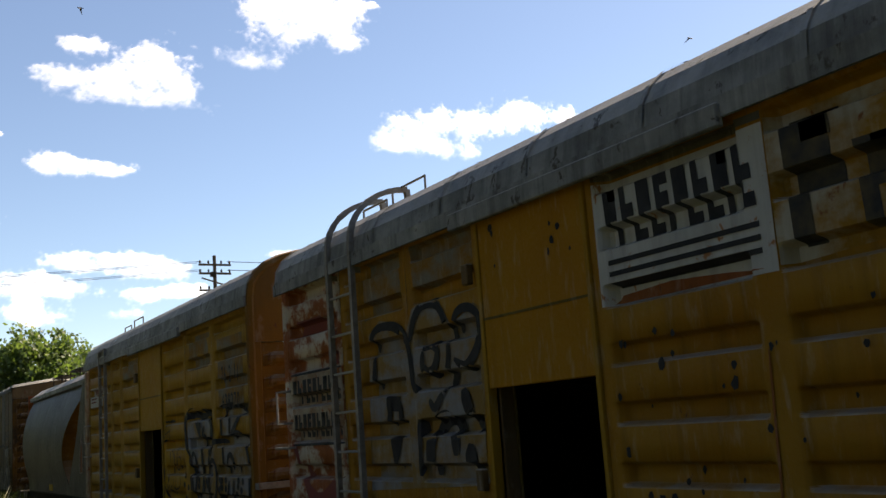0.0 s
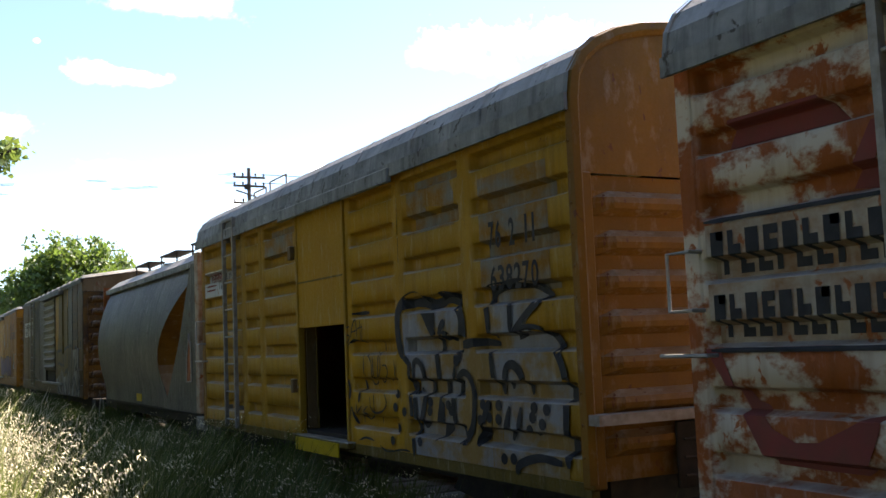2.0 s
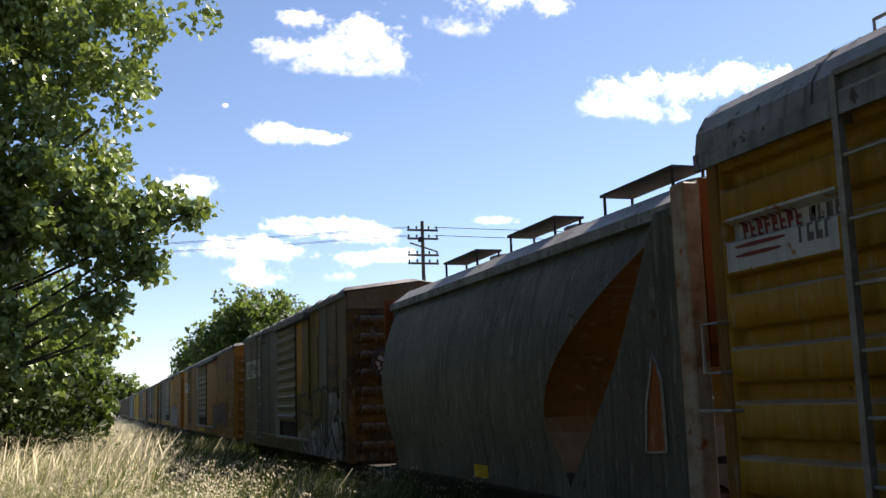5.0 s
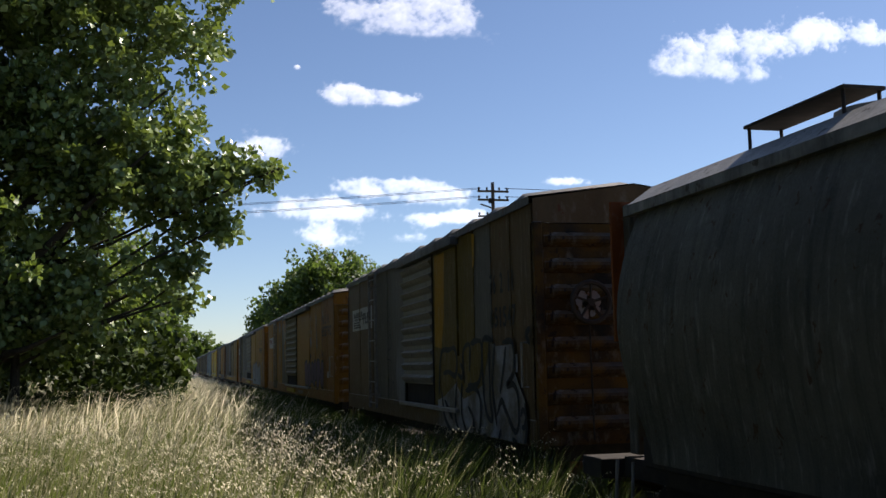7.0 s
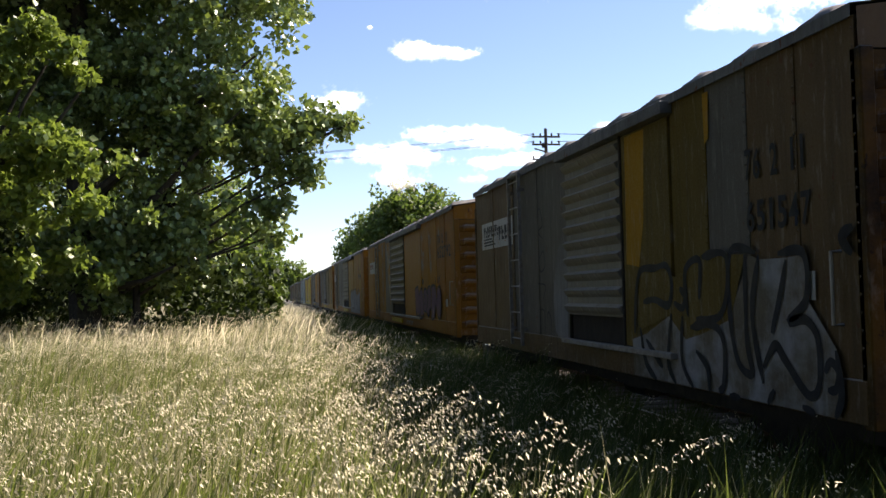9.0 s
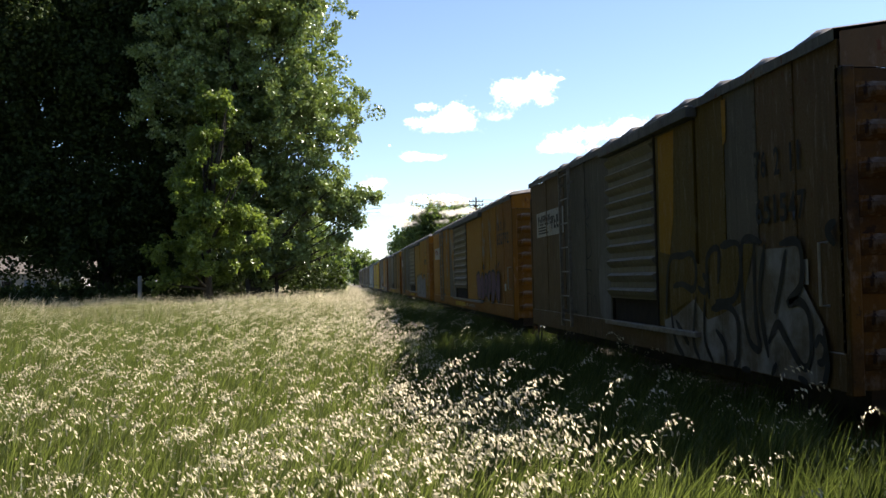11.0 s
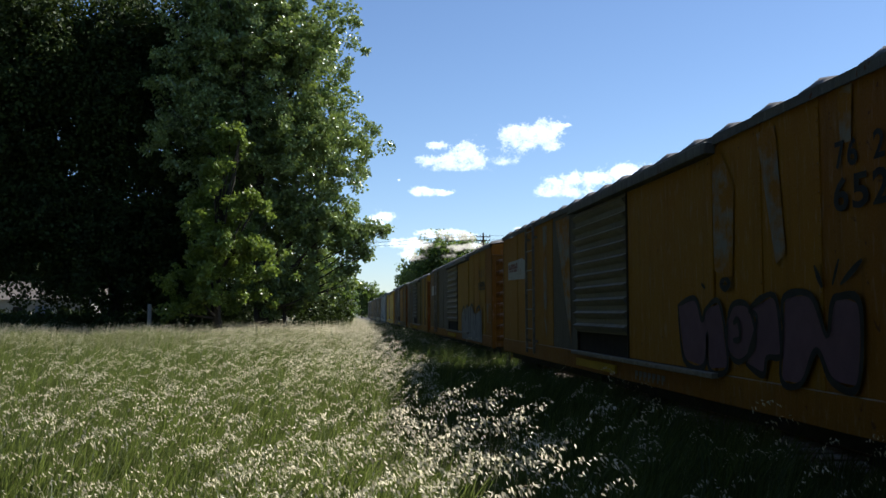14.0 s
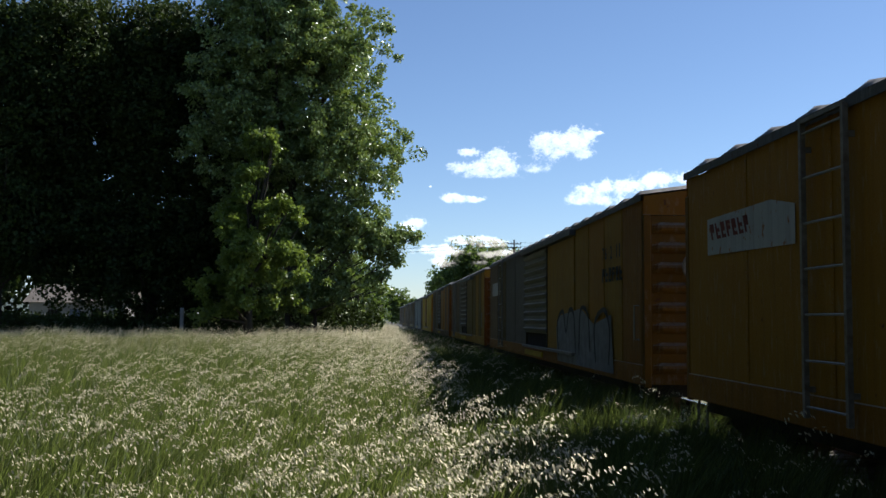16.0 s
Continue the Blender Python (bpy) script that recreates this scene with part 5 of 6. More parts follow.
# ---------------------------------------------------------------- meadow
def mesh_of(name, verts, faces, mat, label, category, kind="stuff"):
    """One object from numpy arrays of corners and triangles."""
    me = bpy.data.meshes.new(name)
    me.vertices.add(len(verts))
    me.vertices.foreach_set("co", verts.astype(np.float32).ravel())
    n = len(faces)
    me.loops.add(n * 3)
    me.loops.foreach_set("vertex_index", faces.astype(np.int32).ravel())
    me.polygons.add(n)
    me.polygons.foreach_set("loop_start", np.arange(0, n * 3, 3, dtype=np.int32))
    me.polygons.foreach_set("loop_total", np.full(n, 3, dtype=np.int32))
    me.update(calc_edges=True)
    me.materials.append(mat)
    return tagged(new(name, me), label, category, kind=kind)


rng = np.random.default_rng(7)


def heights(x, y):
    def sm(a, b, v):
        t = np.clip((v - a) / (b - a), 0, 1)
        return t * t * (3 - 2 * t)
    return 0.62 * sm(-32, 40, y) * (1 - sm(0.2, 4.0, x))


def scatter(n, zones):
    """Places in the field: zones are (share, y from, y to)."""
    xs, ys = [], []
    for share, ya, yb in zones:
        k = int(n * share)
        y = rng.uniform(ya, yb, k)
        y = np.maximum(y + rng.normal(0, 2.0, k), -38.0 + rng.uniform(0, 0.6, k))
        left = -np.clip(0.46 * np.maximum(y + 41, 6) + 2, 4, 40) * (1 + 0.22 * np.abs(rng.normal(0, 1, k)))
        x = left + (4.4 - left) * rng.uniform(0, 1, k) ** 0.75
        xs.append(x), ys.append(y)
    return np.concatenate(xs), np.concatenate(ys)


def lumps(x, y):
    return 0.5 + 0.25 * (np.sin(x * 0.9 + 1.7 * np.sin(y * 0.31)) + np.sin(y * 0.55 + 1.3 * np.sin(x * 0.42 + 1)))


def tufts(x, y):
    """Small clumps, from 0 (gap) to 1 (thick tuft)."""
    s = np.sin(5.1 * x + 2.3 * np.sin(1.9 * y)) + np.sin(4.3 * y + 2.1 * np.sin(2.3 * x + 0.7)) + np.sin(7.7 * x - 6.1 * y) + np.sin(1.7 * x + 2.9 * y + 1.1)
    return np.clip(0.5 + 0.2 * s, 0, 1)


def blades(n, zones, tall, width):
    x, y = scatter(n, zones)
    n = len(x)
    h = tall * (0.5 + 0.7 * rng.uniform(0, 1, n)) * (0.65 + 0.6 * lumps(x, y)) * (0.55 + 0.75 * tufts(x, y))
    a = rng.uniform(0, 2 * np.pi, n)
    lean = h * rng.uniform(0.1, 0.7, n)
    b = rng.normal(0.0, 1.0, n)
    z = heights(x, y) - 0.03
    dx, dy = np.cos(a) * width, np.sin(a) * width
    lx, ly = np.cos(b) * lean, np.sin(b) * lean
    v = np.empty((n, 5, 3))
    v[:, 0] = np.c_[x - dx, y - dy, z]
    v[:, 1] = np.c_[x + dx, y + dy, z]
    v[:, 2] = np.c_[x - dx * 0.8 + lx * 0.35, y - dy * 0.8 + ly * 0.35, z + h * 0.6]
    v[:, 3] = np.c_[x + dx * 0.8 + lx * 0.35, y + dy * 0.8 + ly * 0.35, z + h * 0.6]
    v[:, 4] = np.c_[x + lx, y + ly, z + h]
    base = np.arange(n)[:, None] * 5
    f = np.concatenate([base + np.array(t)[None] for t in ((0, 1, 3), (0, 3, 2), (2, 3, 4))])
    return v.reshape(-1, 3), f


def oats(n, zones, tall, head, k, fat):
    """Stalks bent by the wind, each with a one-sided plume of pale spikelets hanging from its arched tip."""
    x, y = scatter(n, zones)
    open_field = np.clip((x + 6.5) / 6.5, 0, 1) * 0.82 + 0.18
    keep = rng.uniform(0, 1, len(x)) < np.where(x > 1.4, np.where(y > -5, 0.12, 0.05), (0.10 + 1.0 * lumps(x, y) ** 1.6) * open_field) * (0.15 + 2.6 * tufts(x, y) ** 2.2)
    x, y = x[keep], y[keep]
    n = len(x)
    z = heights(x, y)
    h = tall * (0.70 + 0.5 * rng.uniform(0, 1, n) ** 1.5) * (0.75 + 0.3 * lumps(x, y)) * (0.8 + 0.3 * tufts(x, y))
    b = rng.normal(0.1, 0.45, n)
    lean = h * rng.uniform(0.05, 0.22, n)
    foot = np.c_[x, y, z]
    bend = np.c_[x + np.cos(b) * lean, y + np.sin(b) * lean, z + h]
    a = rng.uniform(0, np.pi, n)
    off = np.c_[np.cos(a), np.sin(a), np.zeros(n)] * 0.0035
    v0 = np.stack([foot - off, foot + off, bend], 1).reshape(-1, 3)
    f0 = np.arange(n * 3).reshape(-1, 3)
    size = head * rng.uniform(0.7, 1.3, n)
    t = (np.arange(k) + 0.5) / k
    fall = rng.uniform(0.15, 0.8, n)
    root = np.empty((n, k, 3))
    root[..., 0] = bend[:, None, 0] + np.cos(b)[:, None] * size[:, None] * t
    root[..., 1] = bend[:, None, 1] + np.sin(b)[:, None] * size[:, None] * t
    root[..., 2] = bend[:, None, 2] + size[:, None] * (1.3 * t - (0.35 + 1.6 * fall[:, None]) * t * t)
    root += rng.normal(0, 0.05, (n, k, 3)) * size[:, None, None]
    ang = b[:, None] + rng.normal(0, 1.0, (n, k))
    out = np.stack([np.cos(ang), np.sin(ang), rng.uniform(-2.6, 0.2, (n, k))], -1)
    out /= np.linalg.norm(out, axis=-1, keepdims=True)
    ln = size[:, None, None] * rng.uniform(0.10, 0.17, (n, k, 1))
    side = np.cross(out, rng.normal(0, 1, (n, k, 3)))
    side *= ln * fat / np.linalg.norm(side, axis=-1, keepdims=True)
    mid = root + out * ln * 0.4
    q = np.stack([root, mid + side, root + out * ln, mid - side], 2).reshape(-1, 3)
    m = np.arange(n * k)[:, None] * 4
    f1 = np.concatenate([m + np.array((0, 1, 2))[None], m + np.array((0, 2, 3))[None]])
    return v0, f0, q, f1


def verge(n, tall, width):
    """Rank grass close along the track."""
    y = rng.uniform(-38, 60, n)
    x = 1.6 + 3.6 * rng.uniform(0, 1, n) ** 0.7
    h = tall * (0.5 + 0.7 * rng.uniform(0, 1, n)) * (0.8 + 0.35 * lumps(x, y)) * (0.45 + 0.95 * tufts(x, y))
    a, b = rng.uniform(0, 2 * np.pi, n), rng.normal(-0.5, 1.4, n)
    lean = h * rng.uniform(0.1, 0.6, n)
    z = heights(x, y) - 0.05
    dx, dy, lx, ly = np.cos(a) * width, np.sin(a) * width, np.cos(b) * lean, np.sin(b) * lean
    v = np.stack([np.c_[x - dx, y - dy, z], np.c_[x + dx, y + dy, z], np.c_[x + dx * 0.7 + lx * 0.4, y + dy * 0.7 + ly * 0.4, z + h * 0.65],
                  np.c_[x - dx * 0.7 + lx * 0.4, y - dy * 0.7 + ly * 0.4, z + h * 0.65], np.c_[x + lx, y + ly, z + h]], 1)
    base = np.arange(n)[:, None] * 5
    return v.reshape(-1, 3), np.concatenate([base + np.array(t)[None] for t in ((0, 1, 2), (0, 2, 3), (3, 2, 4))])


NEAR = [(0.38, -37, -20), (0.19, -20, 3), (0.25, 3, 22), (0.18, 22, 60)]
v, f = blades(270000, NEAR, 0.66, 0.008)
mesh_of("meadow_grass", v, f, M_BLADE, "tall green and straw meadow grass", "grass")
v, f = blades(80000, [(0.6, 3, 22), (0.4, 22, 60)], 0.78, 0.0035)
mesh_of("dry_grass_stems", v, f, M_DRY, "fine dry straw stems in the meadow", "grass")
v, f = verge(190000, 0.72, 0.008)
mesh_of("verge_grass", v, f, M_VERGE_SHADE, "rank green grass along the track, toned down for shade", "grass")
v, f = blades(60000, [(0.5, 20, 60), (0.5, 60, 150)], 0.75, 0.02)
mesh_of("far_meadow_grass", v, f, M_STRAW, "pale dry meadow grass further off", "grass")
for zones, count, tall, size, grains, fat in (([(0.42, -36.5, -24), (0.58, -24, -6)], 13500, 0.98, 0.25, 18, 0.17), ([(0.13, -6, 3), (0.44, 3, 18), (0.43, 18, 60)], 80000, 0.87, 0.20, 11, 0.16)):
    v0, f0, v1, f1 = oats(count, zones, tall, size, grains, fat)
    mesh_of("oat_stalks", v0, f0, M_DRY, "thin stalks of wild oats", "grass")
    mesh_of("oat_heads", v1, f1, M_STRAW, "pale nodding heads of wild oats", "grass")


# ---------------------------------------------------------------- trees
def limb(bm, start, end, r0, r1, sag=0.0, seed=0):
    pts, n = [], 6
    for k in range(n + 1):
        t = k / n
        p = Vector(start).lerp(Vector(end), t)
        w = 0.06 * (Vector(end) - Vector(start)).length * math.sin(math.pi * t)
        p += Vector((noise.noise((seed, t * 2, 0)), noise.noise((seed, t * 2, 9)), noise.noise((seed, t * 2, 17)) - sag)) * w
        pts.append(p)
    tube(pts, r0, bm, 7, [r0 + (r1 - r0) * k / n for k in range(n + 1)])
    return pts


def leaf_cloud(centres, radii, per, size, droop=0.3):
    """Leaves in clumps: kites folded along the midrib, hanging all ways."""
    c = np.repeat(np.asarray(centres), per, 0)
    r = np.repeat(np.asarray(radii), per, 0)
    n = len(c)
    d = rng.normal(0, 1, (n, 3))
    d /= np.linalg.norm(d, axis=1, keepdims=True)
    p = c + d * (r[:, None] * rng.uniform(0.15, 1.0, (n, 1)) ** 0.6) * np.array([1, 1, 0.8])
    a = rng.normal(0, 1, (n, 3))
    a[:, 2] -= droop
    a /= np.linalg.norm(a, axis=1, keepdims=True)
    s = np.cross(a, rng.normal(0, 1, (n, 3)))
    s /= np.linalg.norm(s, axis=1, keepdims=True)
    nrm = np.cross(a, s)
    ln = size * rng.uniform(0.6, 1.25, (n, 1))
    v = np.empty((n, 4, 3))
    v[:, 0] = p
    v[:, 1] = p + a * ln * 0.38 + s * ln * 0.40 + nrm * ln * 0.10
    v[:, 2] = p + a * ln
    v[:, 3] = p + a * ln * 0.38 - s * ln * 0.40 + nrm * ln * 0.10
    m = np.arange(n)[:, None] * 4
    f = np.concatenate([m + np.array((0, 1, 2))[None], m + np.array((0, 2, 3))[None]])
    return v.reshape(-1, 3), f


def tree(name, label, base, height, trunk_r, lobes, clumps, per, leaf, mat, clump_r=(0.5, 1.0), boughs=9, seed=1, shell=0.55, group=""):
    """Trunk with boughs, and a crown of leaf clumps that fill the given lobes (x, y, z, rx, ry, rz) about the trunk's foot."""
    t = thing(name, label, "tree", group)
    t.location = base
    rnd = random.Random(seed)
    bm = bmesh.new()
    limb(bm, (0, 0, -0.2), (rnd.uniform(-0.6, 0.6), 0.3, height * 0.8), trunk_r, trunk_r * 0.15, 0, seed)
    part("trunk", bm, M_BARK, t, "grey rough bark")
    weights = [rx * ry * rz for _, _, _, rx, ry, rz in lobes]
    centres, radii = [], []
    for _ in range(clumps):
        x, y, z, rx, ry, rz = rnd.choices(lobes, [w ** 0.72 for w in weights])[0]
        while True:
            d = Vector((rnd.gauss(0, 1), rnd.gauss(0, 1), rnd.gauss(0, 1)))
            if d.length > 0.01:
                break
        d.normalize()
        q = min(0.92, rnd.uniform(shell, 1.0) * (0.86 + 0.25 * noise.noise((d.x * 2.5 + seed, d.y * 2.5, d.z * 2.5 + x))))
        p = (x + d.x * rx * q, y + d.y * ry * q, max(0.6, z + d.z * rz * q))
        centres.append(p)
        radii.append(rnd.uniform(*clump_r))
    v, f = leaf_cloud(centres, radii, per, leaf)
    ob = mesh_of("crown", v, f, mat, "", "", "")
    ob.parent = t
    for k in range(boughs):
        x, y, z, rx, ry, rz = lobes[k % len(lobes)]
        a = rnd.uniform(0, 2 * math.pi)
        end = (x + 0.7 * rx * math.cos(a), y + 0.7 * ry * math.sin(a), z + rnd.uniform(-0.4, 0.6) * rz)
        h0 = min(height * 0.7, max(1.2, end[2] * rnd.uniform(0.35, 0.7)))
        bm = bmesh.new()
        limb(bm, (0, 0, h0), end, trunk_r * 0.35, 0.03, 0.3, seed + k)
        part("bough", bm, M_BARK, t)
    return t


GZ = 0.55
# Unseen tree belt beside and behind the view, added to block sky light
for k, (x, y) in enumerate([(-26, 9), (-23, -3), (-19, -15), (-16, -26), (-14.5, -38), (-14, -50), (-12, -61), (-4, -68), (6, -72), (16, -70)]):
    tree("sky_block_tree", "unseen dark tree added to block sky light", (x, y, 0.3), 27, 0.45,
         [(0, 0, 21, 5.2, 6.5, 8), (0, 0, 13, 5.6, 6.8, 6), (0, 0, 7, 6, 7, 4.5), (0, 0, 3, 5.5, 7, 3)], 430, 26, 0.66, M_LEAF_SHADE, (1.0, 1.9), 6, 80 + k, 0.4, "tree belt")
# tall poplar whose right-hand edge and low bough stand out against the sky
tree("poplar_tree", "tall dark poplar with glossy leaves beside the field", (-6.0, 31.0, GZ), 22, 0.55,
     [(1.0, 0, 20.5, 6.9, 5.0, 5.4), (2.5, 0, 13.8, 7.0, 4.6, 5.6), (3.0, -0.3, 7.6, 5.4, 3.0, 3.6), (-3.5, 0.5, 16, 5.5, 4.5, 9.5), (1.6, 0.5, 3.4, 5.1, 3, 2.6), (-2, 0, 23, 6, 4, 4), (0, 0, 28, 6.5, 5, 6), (-1.0, 0.5, 9, 4.5, 2.5, 5)],
     3300, 76, 0.25, M_LEAF, (0.35, 0.85), 14, 3, 0.12)
tree("poplar_tree", "slender poplar leaning out of the tree row with drooping twigs", (-4.4, 31.0, GZ), 9, 0.16,
             [(5.4, -0.8, 7.4, 1.9, 1.2, 0.9), (4.2, -0.7, 6.9, 2.4, 1.4, 1.6), (6.8, -0.8, 7.25, 1.1, 0.7, 0.5), (5.5, -0.7, 5.7, 1.0, 0.8, 0.7), (4.5, -0.6, 4.4, 0.9, 0.8, 0.9), (4.7, -0.5, 3.5, 0.45, 0.5, 0.6)],
             330, 13, 0.25, M_LEAF, (0.25, 0.6), 9, 12, 0.15)
tree("poplar_tree", "broad poplar deep in shade, leaves coloured dark for it", (-17.0, 35.0, GZ), 23, 0.6,
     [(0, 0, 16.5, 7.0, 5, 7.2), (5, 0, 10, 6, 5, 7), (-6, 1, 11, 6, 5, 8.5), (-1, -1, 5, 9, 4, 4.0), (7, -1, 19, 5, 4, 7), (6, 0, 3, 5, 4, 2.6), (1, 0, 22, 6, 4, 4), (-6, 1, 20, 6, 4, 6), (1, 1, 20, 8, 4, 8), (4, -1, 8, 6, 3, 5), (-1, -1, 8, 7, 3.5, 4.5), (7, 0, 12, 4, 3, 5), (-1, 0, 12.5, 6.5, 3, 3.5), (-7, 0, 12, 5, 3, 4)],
     3300, 58, 0.30, M_LEAF_SHADE, (0.7, 1.4), 14, 5, 0.25)
maple_rnd = random.Random(31)
SPRAYS = []
for k in range(46):
    rise = 1.0 + 12.0 * maple_rnd.random()
    turn = maple_rnd.uniform(-math.pi, math.pi)
    out = math.cos(turn)
    reach = (6.6 - 0.36 * rise if out > 0 else 4.2 - 0.2 * rise) * maple_rnd.uniform(0.7, 1.08)
    for q in (0.4, 0.7, 1.0):
        size = (0.95 - 0.35 * q) * maple_rnd.uniform(0.8, 1.25)
        SPRAYS.append((reach * q * out, min(2.4, 0.55 * reach) * q * math.sin(turn), rise + 1.5 * math.sin(q * 2.3) - 0.6 * q, size, size, size * 1.05))
tree("maple_tree", "light green maple with ragged branches before the poplars", (-8.4, 26.0, GZ), 12, 0.35,
     SPRAYS, 820, 46, 0.23, M_LEAF_LIGHT, (0.22, 0.5), 24, 8, 0.2)
tree("poplar_tree", "tree at the end of the row, leaves darkened for shade", (-27.0, 33.0, GZ), 21, 0.5,
     [(0, 0, 16.5, 6, 4, 9), (3, 0, 20, 6, 4, 7), (1, 0, 8, 7, 4, 4.5)], 1300, 55, 0.30, M_LEAF_SHADE, (0.7, 1.3), 9, 9)
# the row goes on along the far edge of the field
ROW = [(-3.6, 44, 9.5, 2.9, M_LEAF_FAR), (-1.4, 42, 6.0, 1.8, M_LEAF_FAR), (-3.0, 55, 8.5, 2.5, M_LEAF_FAR), (-1.2, 60, 4.6, 1.6, M_LEAF_LIGHT), (-2.9, 70, 9.5, 2.8, M_LEAF_FAR), (-1.6, 82, 7.6, 2.4, M_LEAF_FAR), (-2.2, 98, 9.0, 2.8, M_LEAF_FAR), (-0.6, 118, 8.0, 2.6, M_LEAF_FAR), (-8.5, 50, 12, 4.0, M_LEAF_FAR)]
for k, (x, y, h, r, mat) in enumerate(ROW):
    tree("roadside_tree", "leafy green tree in the row along the field", (x, y, GZ), h, 0.16,
         [(0, 0, h * 0.55, r, r, h * 0.42), (0.3 * r, 0, h * 0.3, r * 0.8, r * 0.8, h * 0.28)], 90, 42, 0.26, mat, (0.4, 0.9), 5, 20 + k, 0.5, "trees along the field")
# broad trees on the other side of the track
for k, (x, y, h, r) in enumerate([(12.6, 90, 13.6, 5.2), (17.0, 101, 13.2, 5.4), (11.6, 108, 11.4, 4.6)]):
    tree("round_tree", "rounded green tree behind the train", (x, y, 0), h, 0.3,
         [(0, 0, h * 0.62, r, r, h * 0.36), (-0.4 * r, 0, h * 0.45, r * 0.8, r * 0.8, h * 0.3)], 260, 44, 0.40, M_LEAF_FAR, (0.6, 1.2), 6, 40 + k, 0.5, "trees behind the train")
for k in range(16):
    x, y = -30 + 5.4 * k + 2 * math.sin(k * 2.3), 300 + 25 * math.sin(k * 1.7)
    h = 11.0 + 2.6 * math.sin(k * 1.31)
    tree("distant_tree", "hazy distant tree on the skyline", (x, y, 0.5), h, 0.3, [(0, 0, h * 0.55, 5.0, 3, h * 0.45), (1.5, 0, h * 0.3, 5.6, 3, h * 0.3)], 90, 22, 0.8, M_LEAF_FAR, (0.9, 1.6), 3, 60 + k, 0.4, "trees on the skyline")

def hill():
    """A long low wooded rise that closes the field in the distance."""
    bm = bmesh.new()
    rows = []
    for k in range(61):
        x = -1500 + 50 * k
        top = 24 + 9 * noise.noise((x * 0.0031, 2.0, 0)) + 3 * noise.noise((x * 0.013, 5.0, 0))
        rows.append([bm.verts.new((x, 820 + 260 * q, -1 + top * e)) for q, e in ((0.0, 0.0), (0.3, 0.45), (0.7, 0.88), (1.0, 1.0), (1.6, 0.7), (2.4, 0.0))])
    for r0, r1 in zip(rows, rows[1:]):
        for i in range(5):
            bm.faces.new((r0[i], r0[i + 1], r1[i + 1], r1[i])).smooth = True
    bmesh.ops.recalc_face_normals(bm, faces=bm.faces)
    # Distance haze is put into the slope's blue-green colour.
    tagged(part("hill", bm, plain("haze_tinted_slope", (0.075, 0.10, 0.085), (0.10, 0.125, 0.11), 0.02, 0.95)), "low wooded hill on the horizon, haze in its colour", "hill", kind="structure")


hill()

# undergrowth in the shade below the trees
pts, rad = [], []
rnd = random.Random(5)
for _ in range(900):
    x = rnd.uniform(-32, 0.0)
    pts.append((x, rnd.uniform(31, 40), GZ + rnd.uniform(0.1, 1.0) ** 1.4 * (1.6 if x < -13 else 5.0 if x < -2.5 else 2.5)))
    rad.append(rnd.uniform(0.4, 0.9))
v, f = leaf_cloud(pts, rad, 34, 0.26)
mesh_of("undergrowth", v, f, M_LEAF_SHADE, "shrubs and weeds, coloured dark for the shade under the trees", "shrubs")

# Hedge added to close the bright sky gaps behind the house.
pts, rad = [], []
for _ in range(700):
    pts.append((rnd.uniform(-46, -6), rnd.uniform(53, 60), rnd.uniform(0.4, 9.0)))
    rad.append(rnd.uniform(0.8, 1.5))
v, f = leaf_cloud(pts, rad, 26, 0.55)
mesh_of("sky_gap_hedge", v, f, M_LEAF_SHADE, "tall hedge added behind the house, coloured dark for shade", "hedge")

# ---------------------------------------------------------------- behind the trees
house = thing("house", "low whitewashed house with a dull red roof behind the trees", "house")
house.location = (-25.5, 47, 0.7)
part("wall", box(-4, 4, 0, 0.25, 0, 2.7), M_WALL, house)
part("wall", box(-4, -3.75, 0.25, 6, 0, 2.7), M_WALL, house)
part("wall", box(3.75, 4, 0.25, 6, 0, 2.7), M_WALL, house)
part("wall", box(-3.75, 3.75, 5.75, 6, 0, 2.7), M_WALL, house)
bm = bmesh.new()
a = [bm.verts.new(p) for p in ((-4.4, -0.4, 2.6), (4.4, -0.4, 2.6), (4.4, 3, 4.2), (-4.4, 3, 4.2), (4.4, 6.4, 2.6), (-4.4, 6.4, 2.6))]
bm.faces.new((a[0], a[1], a[2], a[3])), bm.faces.new((a[3], a[2], a[4], a[5])), bm.faces.new((a[1], a[4], a[2])), bm.faces.new((a[0], a[3], a[5]))
part("roof", bm, M_TILE, house)
for x in (-2.4, 1.2):
    w = part("window", box(x, x + 1.0, -0.03, 0.0, 1.0, 2.0), M_INSIDE_AND_GAP, house)
    part("window_frame", box(x - 0.06, x + 1.06, -0.06, -0.032, 0.92, 0.99), M_WALL, w)
part("door", box(-0.6, 0.3, -0.03, 0.0, 0.0, 2.05), M_BLUE, house, "blue-grey door")
shed = thing("shed", "small pale shed with a flat roof", "shed")
shed.location = (-17.5, 44, 0.8)
part("wall", box(-2.2, 2.2, 0, 3, 0, 2.1), M_WALL, shed)
part("roof", box(-2.4, 2.4, -0.2, 3.2, 2.1, 2.25), M_LADDER, shed)
part("door", box(-0.5, 0.4, -0.04, -0.004, 0, 1.9), M_BLUE, shed)
fence = thing("fence", "blue-grey sheet fence with pale posts", "fence")
for k in range(7):
    part("fence_panel", box(-31 + 1.6 * k, -31 + 1.6 * k + 1.52, 41, 41.04, 0.8, 2.1), M_BLUE, fence)
    part("fence_post", box(-31 + 1.6 * k - 0.07, -31 + 1.6 * k + 0.01, 40.92, 41.0, 0.8, 2.3), M_WALL, fence)
